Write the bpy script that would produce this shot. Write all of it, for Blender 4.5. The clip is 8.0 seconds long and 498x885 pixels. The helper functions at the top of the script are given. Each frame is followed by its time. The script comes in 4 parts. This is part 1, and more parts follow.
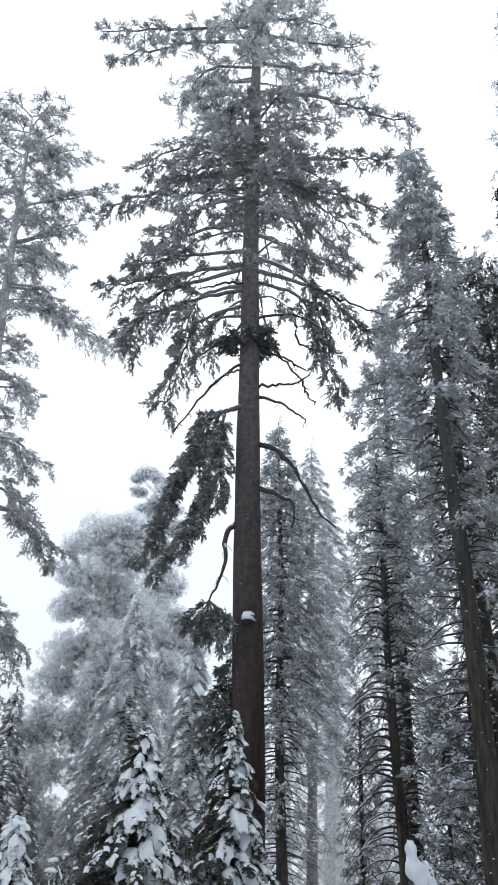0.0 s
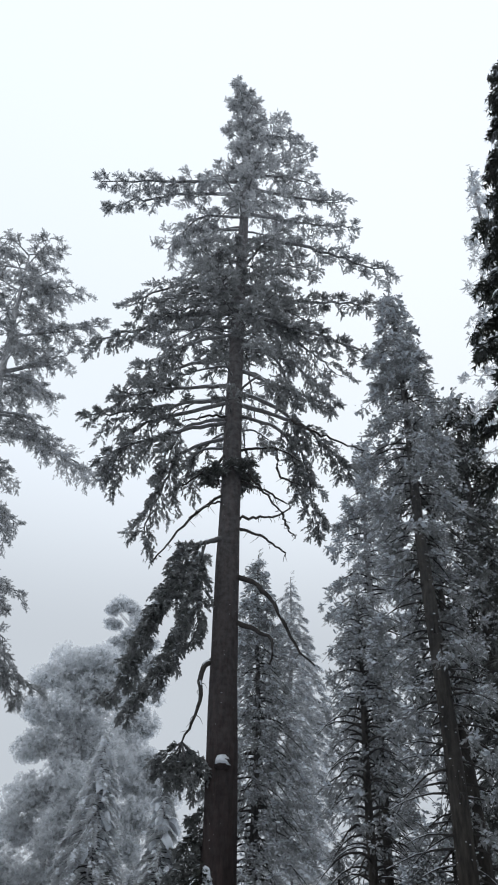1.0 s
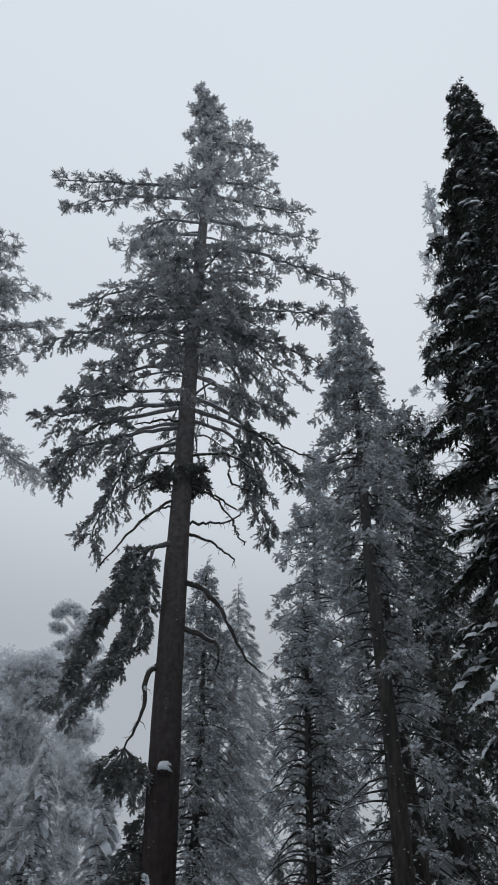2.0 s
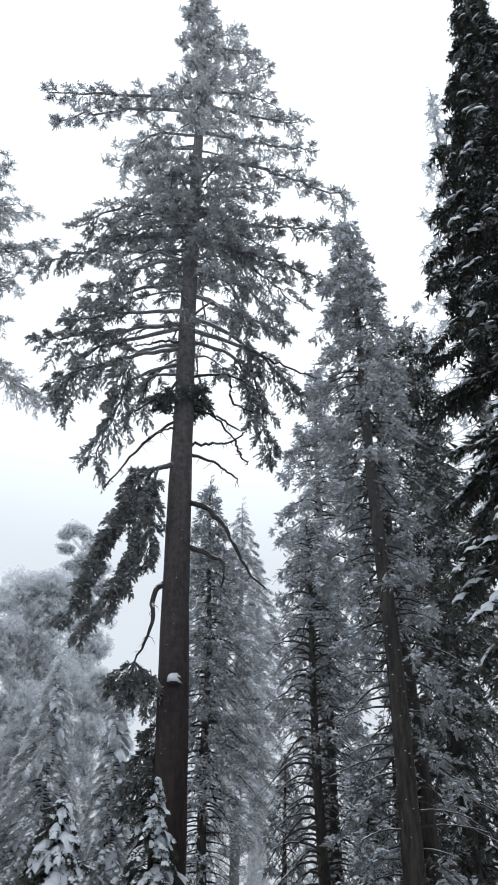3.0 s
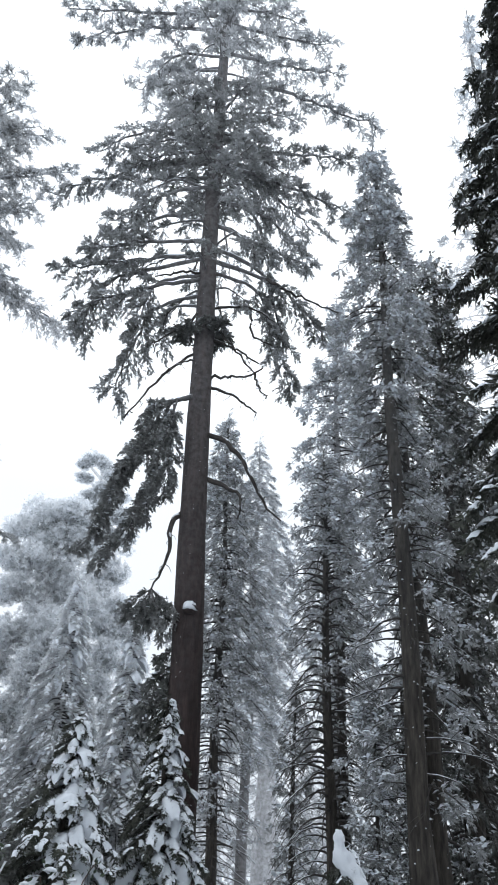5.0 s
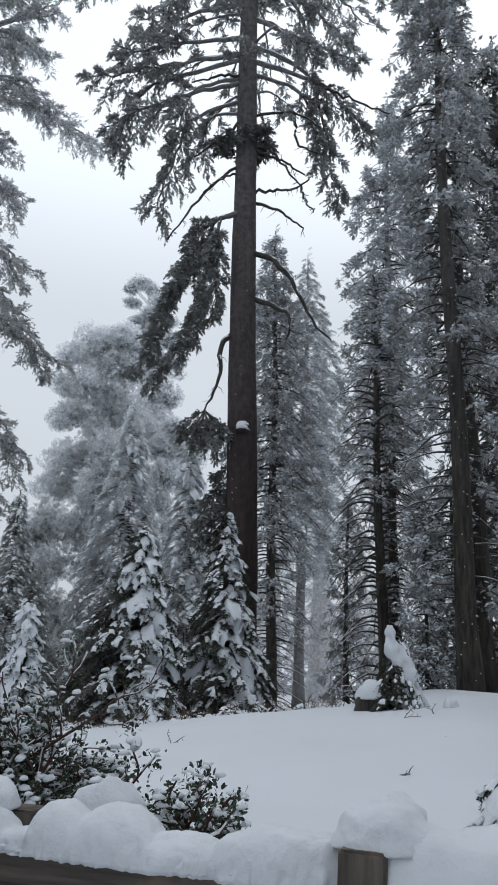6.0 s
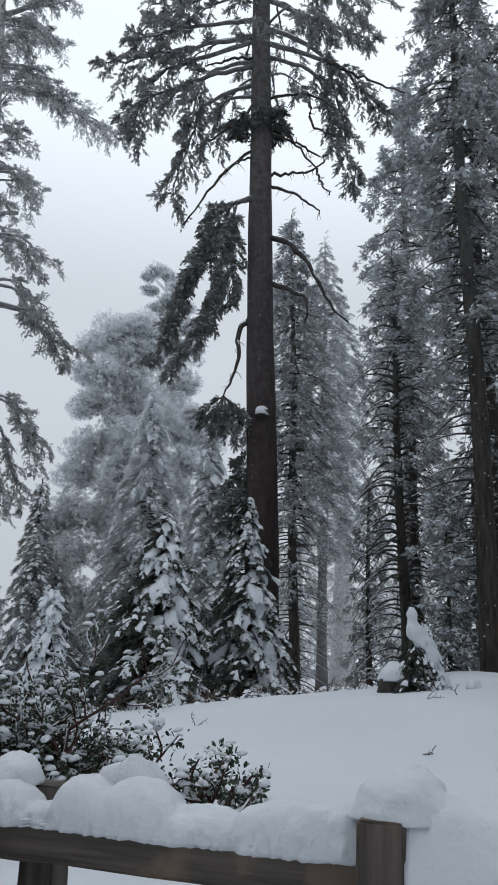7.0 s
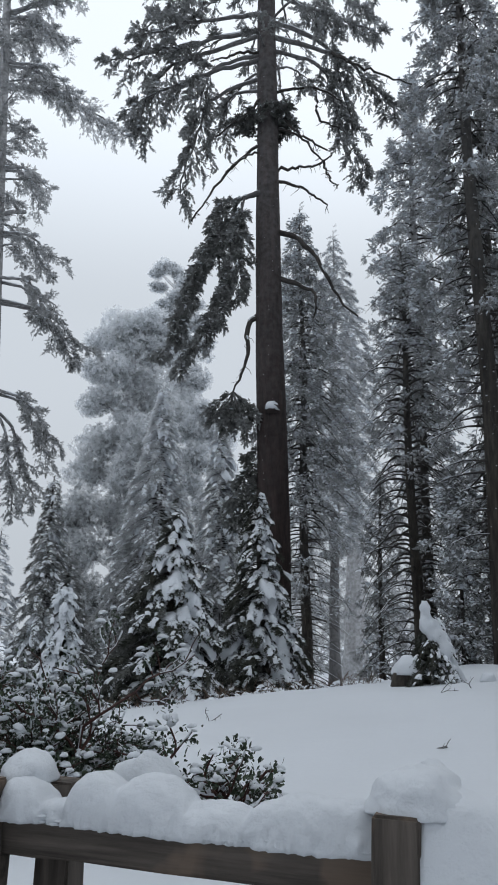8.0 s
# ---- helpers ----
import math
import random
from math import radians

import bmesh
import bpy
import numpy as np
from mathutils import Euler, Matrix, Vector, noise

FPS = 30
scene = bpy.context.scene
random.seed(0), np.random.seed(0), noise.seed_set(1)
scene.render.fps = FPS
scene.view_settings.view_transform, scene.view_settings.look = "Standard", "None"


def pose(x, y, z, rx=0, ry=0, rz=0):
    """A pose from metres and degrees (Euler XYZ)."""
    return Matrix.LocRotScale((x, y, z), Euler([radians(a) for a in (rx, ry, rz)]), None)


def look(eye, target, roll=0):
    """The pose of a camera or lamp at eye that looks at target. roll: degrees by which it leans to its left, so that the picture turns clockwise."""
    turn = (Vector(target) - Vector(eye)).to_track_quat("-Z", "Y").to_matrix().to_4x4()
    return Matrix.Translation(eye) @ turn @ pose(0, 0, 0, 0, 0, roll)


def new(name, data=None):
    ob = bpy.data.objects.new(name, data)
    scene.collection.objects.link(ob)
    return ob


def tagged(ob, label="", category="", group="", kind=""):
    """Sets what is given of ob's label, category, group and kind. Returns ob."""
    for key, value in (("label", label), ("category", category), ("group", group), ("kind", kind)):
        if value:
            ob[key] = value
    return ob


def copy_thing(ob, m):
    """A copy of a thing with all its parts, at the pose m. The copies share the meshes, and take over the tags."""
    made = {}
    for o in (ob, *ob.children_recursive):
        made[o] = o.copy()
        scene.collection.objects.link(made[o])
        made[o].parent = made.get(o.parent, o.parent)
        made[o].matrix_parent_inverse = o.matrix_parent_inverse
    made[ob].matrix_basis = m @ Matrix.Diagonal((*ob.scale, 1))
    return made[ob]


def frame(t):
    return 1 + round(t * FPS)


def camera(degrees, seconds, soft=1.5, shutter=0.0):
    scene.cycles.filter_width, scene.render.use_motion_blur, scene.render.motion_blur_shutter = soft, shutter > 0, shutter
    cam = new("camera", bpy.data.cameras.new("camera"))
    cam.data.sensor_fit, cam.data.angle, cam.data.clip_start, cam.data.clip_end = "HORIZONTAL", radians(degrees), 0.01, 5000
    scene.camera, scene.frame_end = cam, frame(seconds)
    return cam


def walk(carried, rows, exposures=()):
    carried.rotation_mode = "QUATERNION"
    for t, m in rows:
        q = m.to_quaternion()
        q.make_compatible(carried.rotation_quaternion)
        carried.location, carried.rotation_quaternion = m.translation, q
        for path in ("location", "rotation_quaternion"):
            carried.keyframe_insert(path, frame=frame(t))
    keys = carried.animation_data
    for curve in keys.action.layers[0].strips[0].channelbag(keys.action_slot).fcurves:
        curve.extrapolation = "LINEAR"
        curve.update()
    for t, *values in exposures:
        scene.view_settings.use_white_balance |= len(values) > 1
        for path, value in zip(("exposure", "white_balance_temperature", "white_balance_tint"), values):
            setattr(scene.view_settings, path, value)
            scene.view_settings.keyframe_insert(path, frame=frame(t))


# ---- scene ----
# ------------------------------------------------------------------ camera
cam = camera(34.25, 8.0, soft=1.8)


def eye_row(t, x, y, z, yaw, pitch, roll):
    return t, pose(x, y, z, 0, 0, yaw) @ pose(0, 0, 0, 90 + pitch) @ pose(0, 0, 0, 0, 0, roll)


PATH = [
    (0.0, 0.005, 0.046, 1.714, -1.39, 28.54, 2.20),
    (0.5, 0.003, 0.046, 1.714, -1.61, 34.14, 2.58),
    (1.0, 0.001, 0.043, 1.713, -2.52, 37.93, 2.99),
    (1.5, -0.001, 0.037, 1.705, -6.32, 38.42, 2.41),
    (1.7, -0.002, 0.035, 1.702, -6.42, 38.60, 2.46),
    (2.8, -0.007, 0.023, 1.684, -7.84, 35.23, 0.60),
    (3.0, -0.008, 0.021, 1.681, -6.85, 32.88, 1.03),
    (3.5, -0.010, 0.016, 1.673, -4.47, 31.24, 2.04),
    (4.0, -0.012, 0.013, 1.671, -3.72, 30.05, 2.71),
    (4.2, -0.013, 0.012, 1.670, -5.10, 30.03, 2.88),
    (5.3, -0.017, 0.005, 1.656, -5.55, 25.16, 3.15),
    (5.5, -0.019, 0.002, 1.649, -3.04, 21.38, 3.19),
    (6.0, -0.021, -0.007, 1.625, -2.39, 15.39, 2.36),
    (6.5, -0.001, -0.005, 1.600, -1.80, 14.46, 2.18),
    (7.0, -0.002, -0.010, 1.599, -0.96, 14.34, 1.79),
    (7.5, -0.005, -0.009, 1.603, 0.16, 14.31, 1.43),
    (8.0, 0.000, 0.000, 1.600, -0.20, 14.00, 1.25),
]
walk(cam, [eye_row(*row) for row in PATH],
     exposures=[(0.0, 0.8), (0.5, 0.7), (0.8, 0.5), (1.0, 0.05), (1.5, -0.42), (2.8, -0.05), (3.0, 0.45), (3.5, 0.8),
                (4.2, 0.8), (5.3, 0.8), (5.7, 0.7), (6.0, 0.25), (6.5, 0.14), (8.0, 0.14)])

# ------------------------------------------------------------------ light: bright fog, sun lost behind it
world = bpy.data.worlds.new("foggy_sky")
scene.world = world
world.use_nodes = True
wn, wl = world.node_tree.nodes, world.node_tree.links
wn.clear()
sky = wn.new("ShaderNodeTexSky")
sky.sky_type, sky.sun_disc = "NISHITA", False
sky.sun_elevation, sky.sun_rotation = radians(48), radians(20)
sky.air_density, sky.dust_density, sky.ozone_density = 1.5, 6.0, 2.0
sky_dim = wn.new("ShaderNodeVectorMath")
sky_dim.operation = "SCALE"
sky_dim.inputs[3].default_value = 0.05
fog_mix = wn.new("ShaderNodeMix")
fog_mix.data_type = "RGBA"
fog_mix.inputs[0].default_value = 0.985
sky_way = wn.new("ShaderNodeTexCoord")
sky_up = wn.new("ShaderNodeSeparateXYZ")
fog_tone = wn.new("ShaderNodeValToRGB")
fog_tone.color_ramp.interpolation = "EASE"
marks = fog_tone.color_ramp.elements
marks[0].position, marks[1].position = 0.0, 1.0
marks.new(0.38), marks.new(0.60)
for mark, tone in zip(marks, (0.47, 0.56, 0.82, 0.92)):
    mark.color = (tone * 0.92, tone, tone * 1.095, 1)
wl.new(sky_way.outputs["Generated"], sky_up.inputs[0])
wl.new(sky_up.outputs[2], fog_tone.inputs[0])
wl.new(fog_tone.outputs[0], fog_mix.inputs[7])
backlight = wn.new("ShaderNodeBackground")
backlight.inputs[1].default_value = 1.1
world_out = wn.new("ShaderNodeOutputWorld")
wl.new(sky.outputs[0], sky_dim.inputs[0])
wl.new(sky_dim.outputs[0], fog_mix.inputs[6])
wl.new(fog_mix.outputs[2], backlight.inputs[0])
wl.new(backlight.outputs[0], world_out.inputs[0])

sun_data = bpy.data.lights.new("sun", "SUN")
sun_data.energy, sun_data.angle, sun_data.color = 0.25, radians(40), (1.0, 0.97, 0.93)
sun = new("sun", sun_data)
sun.matrix_world = look((8, 20, 40), (0, 0, 0))

# ------------------------------------------------------------------ materials
rng = np.random.default_rng(7)


class Shader:
    """A node material under construction."""

    def __init__(self, name, rough=0.8):
        self.mat = bpy.data.materials.new(name)
        self.mat.use_nodes = True
        self.n, self.l = self.mat.node_tree.nodes, self.mat.node_tree.links
        self.bsdf = self.n["Principled BSDF"]
        self.bsdf.inputs["Roughness"].default_value = rough
        self.bsdf.inputs["Specular IOR Level"].default_value = 0.25
        self.coord = self.n.new("ShaderNodeTexCoord").outputs["Object"]

    def noise(self, scale, detail=4.0, stretch=(1, 1, 1), rough=0.6):
        m = self.n.new("ShaderNodeMapping")
        m.inputs["Scale"].default_value = stretch
        self.l.new(self.coord, m.inputs["Vector"])
        t = self.n.new("ShaderNodeTexNoise")
        t.inputs["Scale"].default_value, t.inputs["Detail"].default_value, t.inputs["Roughness"].default_value = scale, detail, rough
        self.l.new(m.outputs[0], t.inputs["Vector"])
        return t.outputs["Fac"]

    def ramp(self, fac, low, high, to_low=0.0, to_high=1.0):
        m = self.n.new("ShaderNodeMapRange")
        for k, v in zip((1, 2, 3, 4), (low, high, to_low, to_high)):
            m.inputs[k].default_value = v
        self.l.new(fac, m.inputs[0])
        return m.outputs[0]

    def math(self, op, a, b):
        m = self.n.new("ShaderNodeMath")
        m.operation, m.use_clamp = op, op == "ADD"
        for k, v in enumerate((a, b)):
            if isinstance(v, (int, float)):
                m.inputs[k].default_value = v
            else:
                self.l.new(v, m.inputs[k])
        return m.outputs[0]

    def mix(self, fac, a, b):
        m = self.n.new("ShaderNodeMix")
        m.data_type = "RGBA"
        for k, v in ((0, fac), (6, a), (7, b)):
            if isinstance(v, (int, float)):
                m.inputs[k].default_value = v
            elif isinstance(v, tuple):
                m.inputs[k].default_value = (*v, 1)
            else:
                self.l.new(v, m.inputs[k])
        return m.outputs[2]

    def bump(self, height, strength, distance=0.02):
        b = self.n.new("ShaderNodeBump")
        b.inputs["Strength"].default_value, b.inputs["Distance"].default_value = strength, distance
        self.l.new(height, b.inputs["Height"])
        self.l.new(b.outputs[0], self.bsdf.inputs["Normal"])

    def done(self, colour):
        self.l.new(colour, self.bsdf.inputs["Base Color"])
        return self.mat


# pale fog colour, mixed into needles and bark to imitate haze
HAZE_TONE = (0.75, 0.76, 0.775)
made_mats = {}


def haze_fade(s, solid):
    """Mixes in transparency so that the sky shows through, as a stand-in for haze."""
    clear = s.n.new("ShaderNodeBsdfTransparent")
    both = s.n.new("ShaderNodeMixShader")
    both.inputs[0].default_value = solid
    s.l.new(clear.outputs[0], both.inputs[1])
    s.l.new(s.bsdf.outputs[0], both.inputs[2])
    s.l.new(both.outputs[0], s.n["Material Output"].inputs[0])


# opacity by haze level: the more haze, the more sky shows through
def haze_opacity(level):
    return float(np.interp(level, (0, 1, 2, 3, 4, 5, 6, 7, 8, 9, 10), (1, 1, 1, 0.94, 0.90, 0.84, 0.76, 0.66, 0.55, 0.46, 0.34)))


def needles_mat(level, haze_step=0.1, rise=None):
    """Dark conifer needles, haze mixed into their colour to the given level (0 to 10); rise: the tree's height, its
    haze share below and at the top.
    """
    key = ("needles", level, haze_step, rise)
    if key not in made_mats:
        s = Shader("conifer_needles", 0.75)
        island = s.n.new("ShaderNodeNewGeometry").outputs["Random Per Island"]
        green = s.mix(island, (0.022, 0.024, 0.019), (0.060, 0.064, 0.049))
        green = s.mix(s.ramp(s.noise(0.9, 3), 0.4, 0.75, 0.0, 0.45), green, (0.060, 0.058, 0.048))
        patch = s.ramp(s.noise(2.2, 5), 0.32, 0.68, -1.6 * haze_step, 1.6 * haze_step)
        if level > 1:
            haze_fade(s, haze_opacity(level))
        share = level * haze_step
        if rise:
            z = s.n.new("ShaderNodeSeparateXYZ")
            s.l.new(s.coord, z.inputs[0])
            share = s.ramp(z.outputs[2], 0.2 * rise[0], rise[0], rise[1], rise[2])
        colour = s.mix(s.math("ADD", patch, share), green, HAZE_TONE if level < 10 else (0.87, 0.89, 0.91))
        if level >= 4:
            # hazed needles pass some light, which flattens their shading as fog would
            glow, both = s.n.new("ShaderNodeBsdfTranslucent"), s.n.new("ShaderNodeMixShader")
            s.l.new(colour, glow.inputs[0])
            veil = s.n["Material Output"].inputs[0].links[0].from_node
            s.l.new(s.bsdf.outputs[0], both.inputs[1])
            s.l.new(glow.outputs[0], both.inputs[2])
            s.l.new(both.outputs[0], veil.inputs[2])
        made_mats[key] = s.done(colour)
    return made_mats[key]


def bark_mat(name, dark, pale, level=0.0, high=0.0, top=50.0, solid=1.0):
    """Furrowed bark; haze is mixed into its colour to the given level, and to another one up at the top."""
    key = (name, level, high)
    if key not in made_mats:
        s = Shader(name, 0.9)
        furrow = s.noise(9, 6, (1, 1, 0.16), 0.65)
        plates = s.noise(2.2, 3, (1, 1, 0.35))
        c = s.mix(s.ramp(furrow, 0.35, 0.68), dark, pale)
        c = s.mix(s.ramp(plates, 0.45, 0.7, 0.0, 0.5), c, tuple(v * 0.55 for v in dark))
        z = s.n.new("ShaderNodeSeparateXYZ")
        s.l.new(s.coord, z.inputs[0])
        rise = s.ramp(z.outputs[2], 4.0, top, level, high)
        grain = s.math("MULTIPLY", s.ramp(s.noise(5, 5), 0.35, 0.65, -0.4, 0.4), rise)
        s.bump(furrow, 0.9, 0.05)
        if solid < 1:
            haze_fade(s, solid)
        made_mats[key] = s.done(s.mix(s.math("ADD", grain, rise), c, HAZE_TONE))
    return made_mats[key]


def snow_mat(name="snow", tone=(0.80, 0.83, 0.88), scale=6.0, lumps=0.35):
    key = (name,)
    if key not in made_mats:
        s = Shader(name, 0.65)
        wide, fine = s.noise(scale * 0.12, 3), s.noise(scale * 9, 4)
        c = s.mix(s.ramp(wide, 0.35, 0.7), tone, tuple(v * 0.93 for v in tone))
        c = s.mix(s.ramp(fine, 0.45, 0.75, 0.0, 0.25), c, tuple(v * 0.9 for v in tone))
        s.bump(s.noise(scale, 6), lumps, 0.03)
        made_mats[key] = s.done(c)
    return made_mats[key]


def wood_mat():
    key = ("weathered_wood",)
    if key not in made_mats:
        s = Shader("weathered_wood", 0.8)
        grain = s.noise(14, 6, (0.06, 1, 1), 0.7)
        c = s.mix(s.ramp(grain, 0.35, 0.66), (0.036, 0.030, 0.026), (0.135, 0.114, 0.098))
        c = s.mix(s.ramp(s.noise(3.2, 3), 0.56, 0.62, 0.0, 0.5), c, (0.21, 0.15, 0.11))
        s.bump(grain, 0.6, 0.01)
        made_mats[key] = s.done(c)
    return made_mats[key]


SNOW = snow_mat("snow", (0.73, 0.76, 0.80), 22.0, 0.5)
SNOW_GROUND = snow_mat("ground_snow", (0.655, 0.68, 0.715), 2.2, 0.25)
# these two barks pale towards the top: haze put into the colour
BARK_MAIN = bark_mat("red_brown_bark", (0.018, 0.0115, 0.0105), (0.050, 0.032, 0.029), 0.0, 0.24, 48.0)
BARK_DARK = bark_mat("dark_grey_bark", (0.022, 0.019, 0.017), (0.085, 0.074, 0.062), 0.0, 0.16, 30.0)
TWIG = bark_mat("dark_twig_bark", (0.020, 0.016, 0.014), (0.062, 0.052, 0.045), 0.03, 0.03)

# ------------------------------------------------------------------ mesh helpers


class Soup:
    """Many small pieces gathered into one mesh."""

    def __init__(self):
        self.v, self.f, self.count = [], [], 0

    def add(self, verts, faces):
        self.v.append(np.asarray(verts, float).reshape(-1, 3))
        self.f.extend([tuple(i + self.count for i in face) for face in faces])
        self.count += len(self.v[-1])

    def scatter(self, shape, where, axes, size):
        """Copies of a small shape: places (n, 3), axes (n, 3, 3) as rows, sizes (n, 3)."""
        verts, faces = shape
        n = len(where)
        if not n:
            return
        local = verts[None] * size[:, None]
        self.v.append((np.einsum("nkj,nji->nki", local, axes) + where[:, None]).reshape(-1, 3))
        width = len(verts)
        base = self.count + width * np.arange(n)
        for face in faces:
            self.f.extend(map(tuple, (base[:, None] + np.array(face)).tolist()))
        self.count += n * width

    def tube(self, points, radii, sides=6, wobble=0.0, cap=True):
        pts = np.asarray(points, float)
        tan = np.gradient(pts, axis=0)
        tan /= np.linalg.norm(tan, axis=1)[:, None] + 1e-9
        ref = np.array([0, 0, 1.0]) if abs(tan[:, 2]).mean() < 0.8 else np.array([0, 1.0, 0])
        a = np.cross(tan, ref)
        a /= np.linalg.norm(a, axis=1)[:, None] + 1e-9
        b = np.cross(tan, a)
        turn = np.linspace(0, 2 * np.pi, sides, endpoint=False)
        rad = np.asarray(radii, float)[:, None] * (1 + wobble * rng.uniform(-1, 1, (len(pts), sides)))
        ring = pts[:, None] + rad[..., None] * (np.cos(turn)[None, :, None] * a[:, None] + np.sin(turn)[None, :, None] * b[:, None])
        faces = [(i * sides + k, i * sides + (k + 1) % sides, (i + 1) * sides + (k + 1) % sides, (i + 1) * sides + k)
                 for i in range(len(pts) - 1) for k in range(sides)]
        if cap:
            faces += [tuple(range(sides))[::-1], tuple((len(pts) - 1) * sides + k for k in range(sides))]
        self.add(ring.reshape(-1, 3), faces)

    def mesh(self, name, smooth=True):
        me = bpy.data.meshes.new(name)
        me.from_pydata(np.concatenate(self.v).tolist() if self.v else [], [], self.f)
        if smooth:
            me.polygons.foreach_set("use_smooth", [True] * len(me.polygons))
        me.update()
        return me


def thing(name, place, label, category, group="", kind=""):
    ob = new(name)
    ob.location = place
    ob.empty_display_size = 0.2
    return tagged(ob, label, category, group, kind)


def part(name, soup, material, parent, label="", smooth=True, kind=""):
    """One mesh under a thing or a part, its points given in the thing's own space."""
    ob = new(name, soup.mesh(name, smooth))
    ob.data.materials.append(material)
    ob.parent = parent
    return tagged(ob, label, kind=kind)


def solo(name, soup, material, label, category, kind="", smooth=True, group=""):
    ob = new(name, soup.mesh(name, smooth))
    ob.data.materials.append(material)
    return tagged(ob, label, category, group, kind)


def unit(v):
    v = np.asarray(v, float)
    return v / (np.linalg.norm(v, axis=-1, keepdims=True) + 1e-9)


def axes_along(d, up):
    x = unit(d)
    y = unit(np.cross(up, x))
    return np.stack([x, y, np.cross(x, y)], 1)


def feather():
    """A flat fir spray along +x: a stem with paired side shoots."""
    v, f = [], []
    for k in range(3):
        s = 0.05 + 0.29 * k
        w = 0.38 * (1 - s) + 0.10
        for side in (-1, 1):
            i = len(v)
            v += [(s, 0, -0.10 * s), (s + 0.22, 0, -0.10 * s), (s + 0.36, side * w, -0.10 * s - 0.07)]
            f.append((i, i + 1, i + 2) if side < 0 else (i, i + 2, i + 1))
    i = len(v)
    v += [(0.6, -0.05, -0.08), (1.08, 0, -0.14), (0.6, 0.05, -0.08)]
    f.append((i, i + 1, i + 2))
    return np.array(v), f


def frosting(seed, sides=8):
    """Snow on a needle spray: a low dome whose rim breaks into fingers along the shoots."""
    r = np.random.default_rng(seed)
    v, f = [], []
    for k in range(sides):
        a = 2 * np.pi * (k + r.uniform(-0.25, 0.25)) / sides
        q = (1.08 if k % 2 else 0.74) * r.uniform(0.85, 1.15)
        v.append((q * np.cos(a), q * np.sin(a), -0.05 - 0.30 * (k % 2) * r.uniform(0.4, 1)))
    for k in range(sides):
        a = 2 * np.pi * k / sides
        q = 0.58 * r.uniform(0.85, 1.15)
        v.append((q * np.cos(a), q * np.sin(a), 0.30 * r.uniform(0.7, 1.2)))
    v.append((r.uniform(-0.1, 0.1), 0, 0.42))
    for k in range(sides):
        n = (k + 1) % sides
        f += [(k, n, sides + n, sides + k), (sides + k, sides + n, 2 * sides)]
    return np.array(v), f


def tuft(blades=7, wide=0.17, cone=0.95, seed=3):
    """A bunch of needle shoots spreading forward along +x."""
    r = np.random.default_rng(seed)
    v, f = [], []
    for k in range(blades):
        a, b = 2 * np.pi * k / blades + r.uniform(-0.3, 0.3), cone * r.uniform(0.35, 1)
        d = np.array([np.cos(b), np.sin(b) * np.cos(a), np.sin(b) * np.sin(a)])
        side = unit(np.cross(d, r.normal(size=3)))
        l = r.uniform(0.7, 1.1)
        i = len(v)
        v += [d * l * 0.12 + side * wide, d * l, d * l * 0.12 - side * wide]
        f.append((i, i + 1, i + 2))
    return np.array(v), f


def shoot(blades=10, wide=0.06, seed=3):
    """A needled shoot along +x: blades slanting forward from all along it."""
    r = np.random.default_rng(seed)
    v, f = [], []
    for k in range(blades):
        a, b = 2.4 * k + r.uniform(-0.4, 0.4), r.uniform(0.45, 1.15) * (1 if k < blades - 2 else 0.4)
        d = np.array([np.cos(b), np.sin(b) * np.cos(a), np.sin(b) * np.sin(a)])
        side = unit(np.cross(d, r.normal(size=3)))
        root = np.array([0.85 * k / blades - 0.15, 0, 0])
        i = len(v)
        v += [root + side * wide, root + d * r.uniform(0.34, 0.55), root - side * wide]
        f.append((i, i + 1, i + 2))
    return np.array(v), f


def dollop(sides=7, seed=5):
    """A rounded pad of snow, flat below."""
    r = np.random.default_rng(seed)
    v, f = [], []
    for rad, z in ((0.92, -0.12), (1.0, 0.08), (0.66, 0.42)):
        for k in range(sides):
            a = 2 * np.pi * k / sides
            q = rad * r.uniform(0.82, 1.14)
            v.append((q * np.cos(a), q * np.sin(a), z + r.uniform(-0.05, 0.05)))
    v += [(0, 0, 0.55), (0, 0, -0.14)]
    for ring in (0, 1):
        f += [(ring * sides + k, ring * sides + (k + 1) % sides, (ring + 1) * sides + (k + 1) % sides, (ring + 1) * sides + k) for k in range(sides)]
    f += [(2 * sides + k, 2 * sides + (k + 1) % sides, 3 * sides) for k in range(sides)]
    f += [((k + 1) % sides, k, 3 * sides + 1) for k in range(sides)]
    return np.array(v), f


def flake(seed, sides=6):
    """A small uneven patch of snow caught on needles."""
    r = np.random.default_rng(seed)
    v = [(q * math.cos(a), q * math.sin(a), r.uniform(-0.5, -0.1)) for a, q in ((2 * math.pi * (k + r.uniform(-0.3, 0.3)) / sides, r.uniform(0.55, 1.25)) for k in range(sides))]
    v.append((r.uniform(-0.2, 0.2), r.uniform(-0.2, 0.2), 0.35))
    return np.array(v), [(k, (k + 1) % sides, sides) for k in range(sides)]


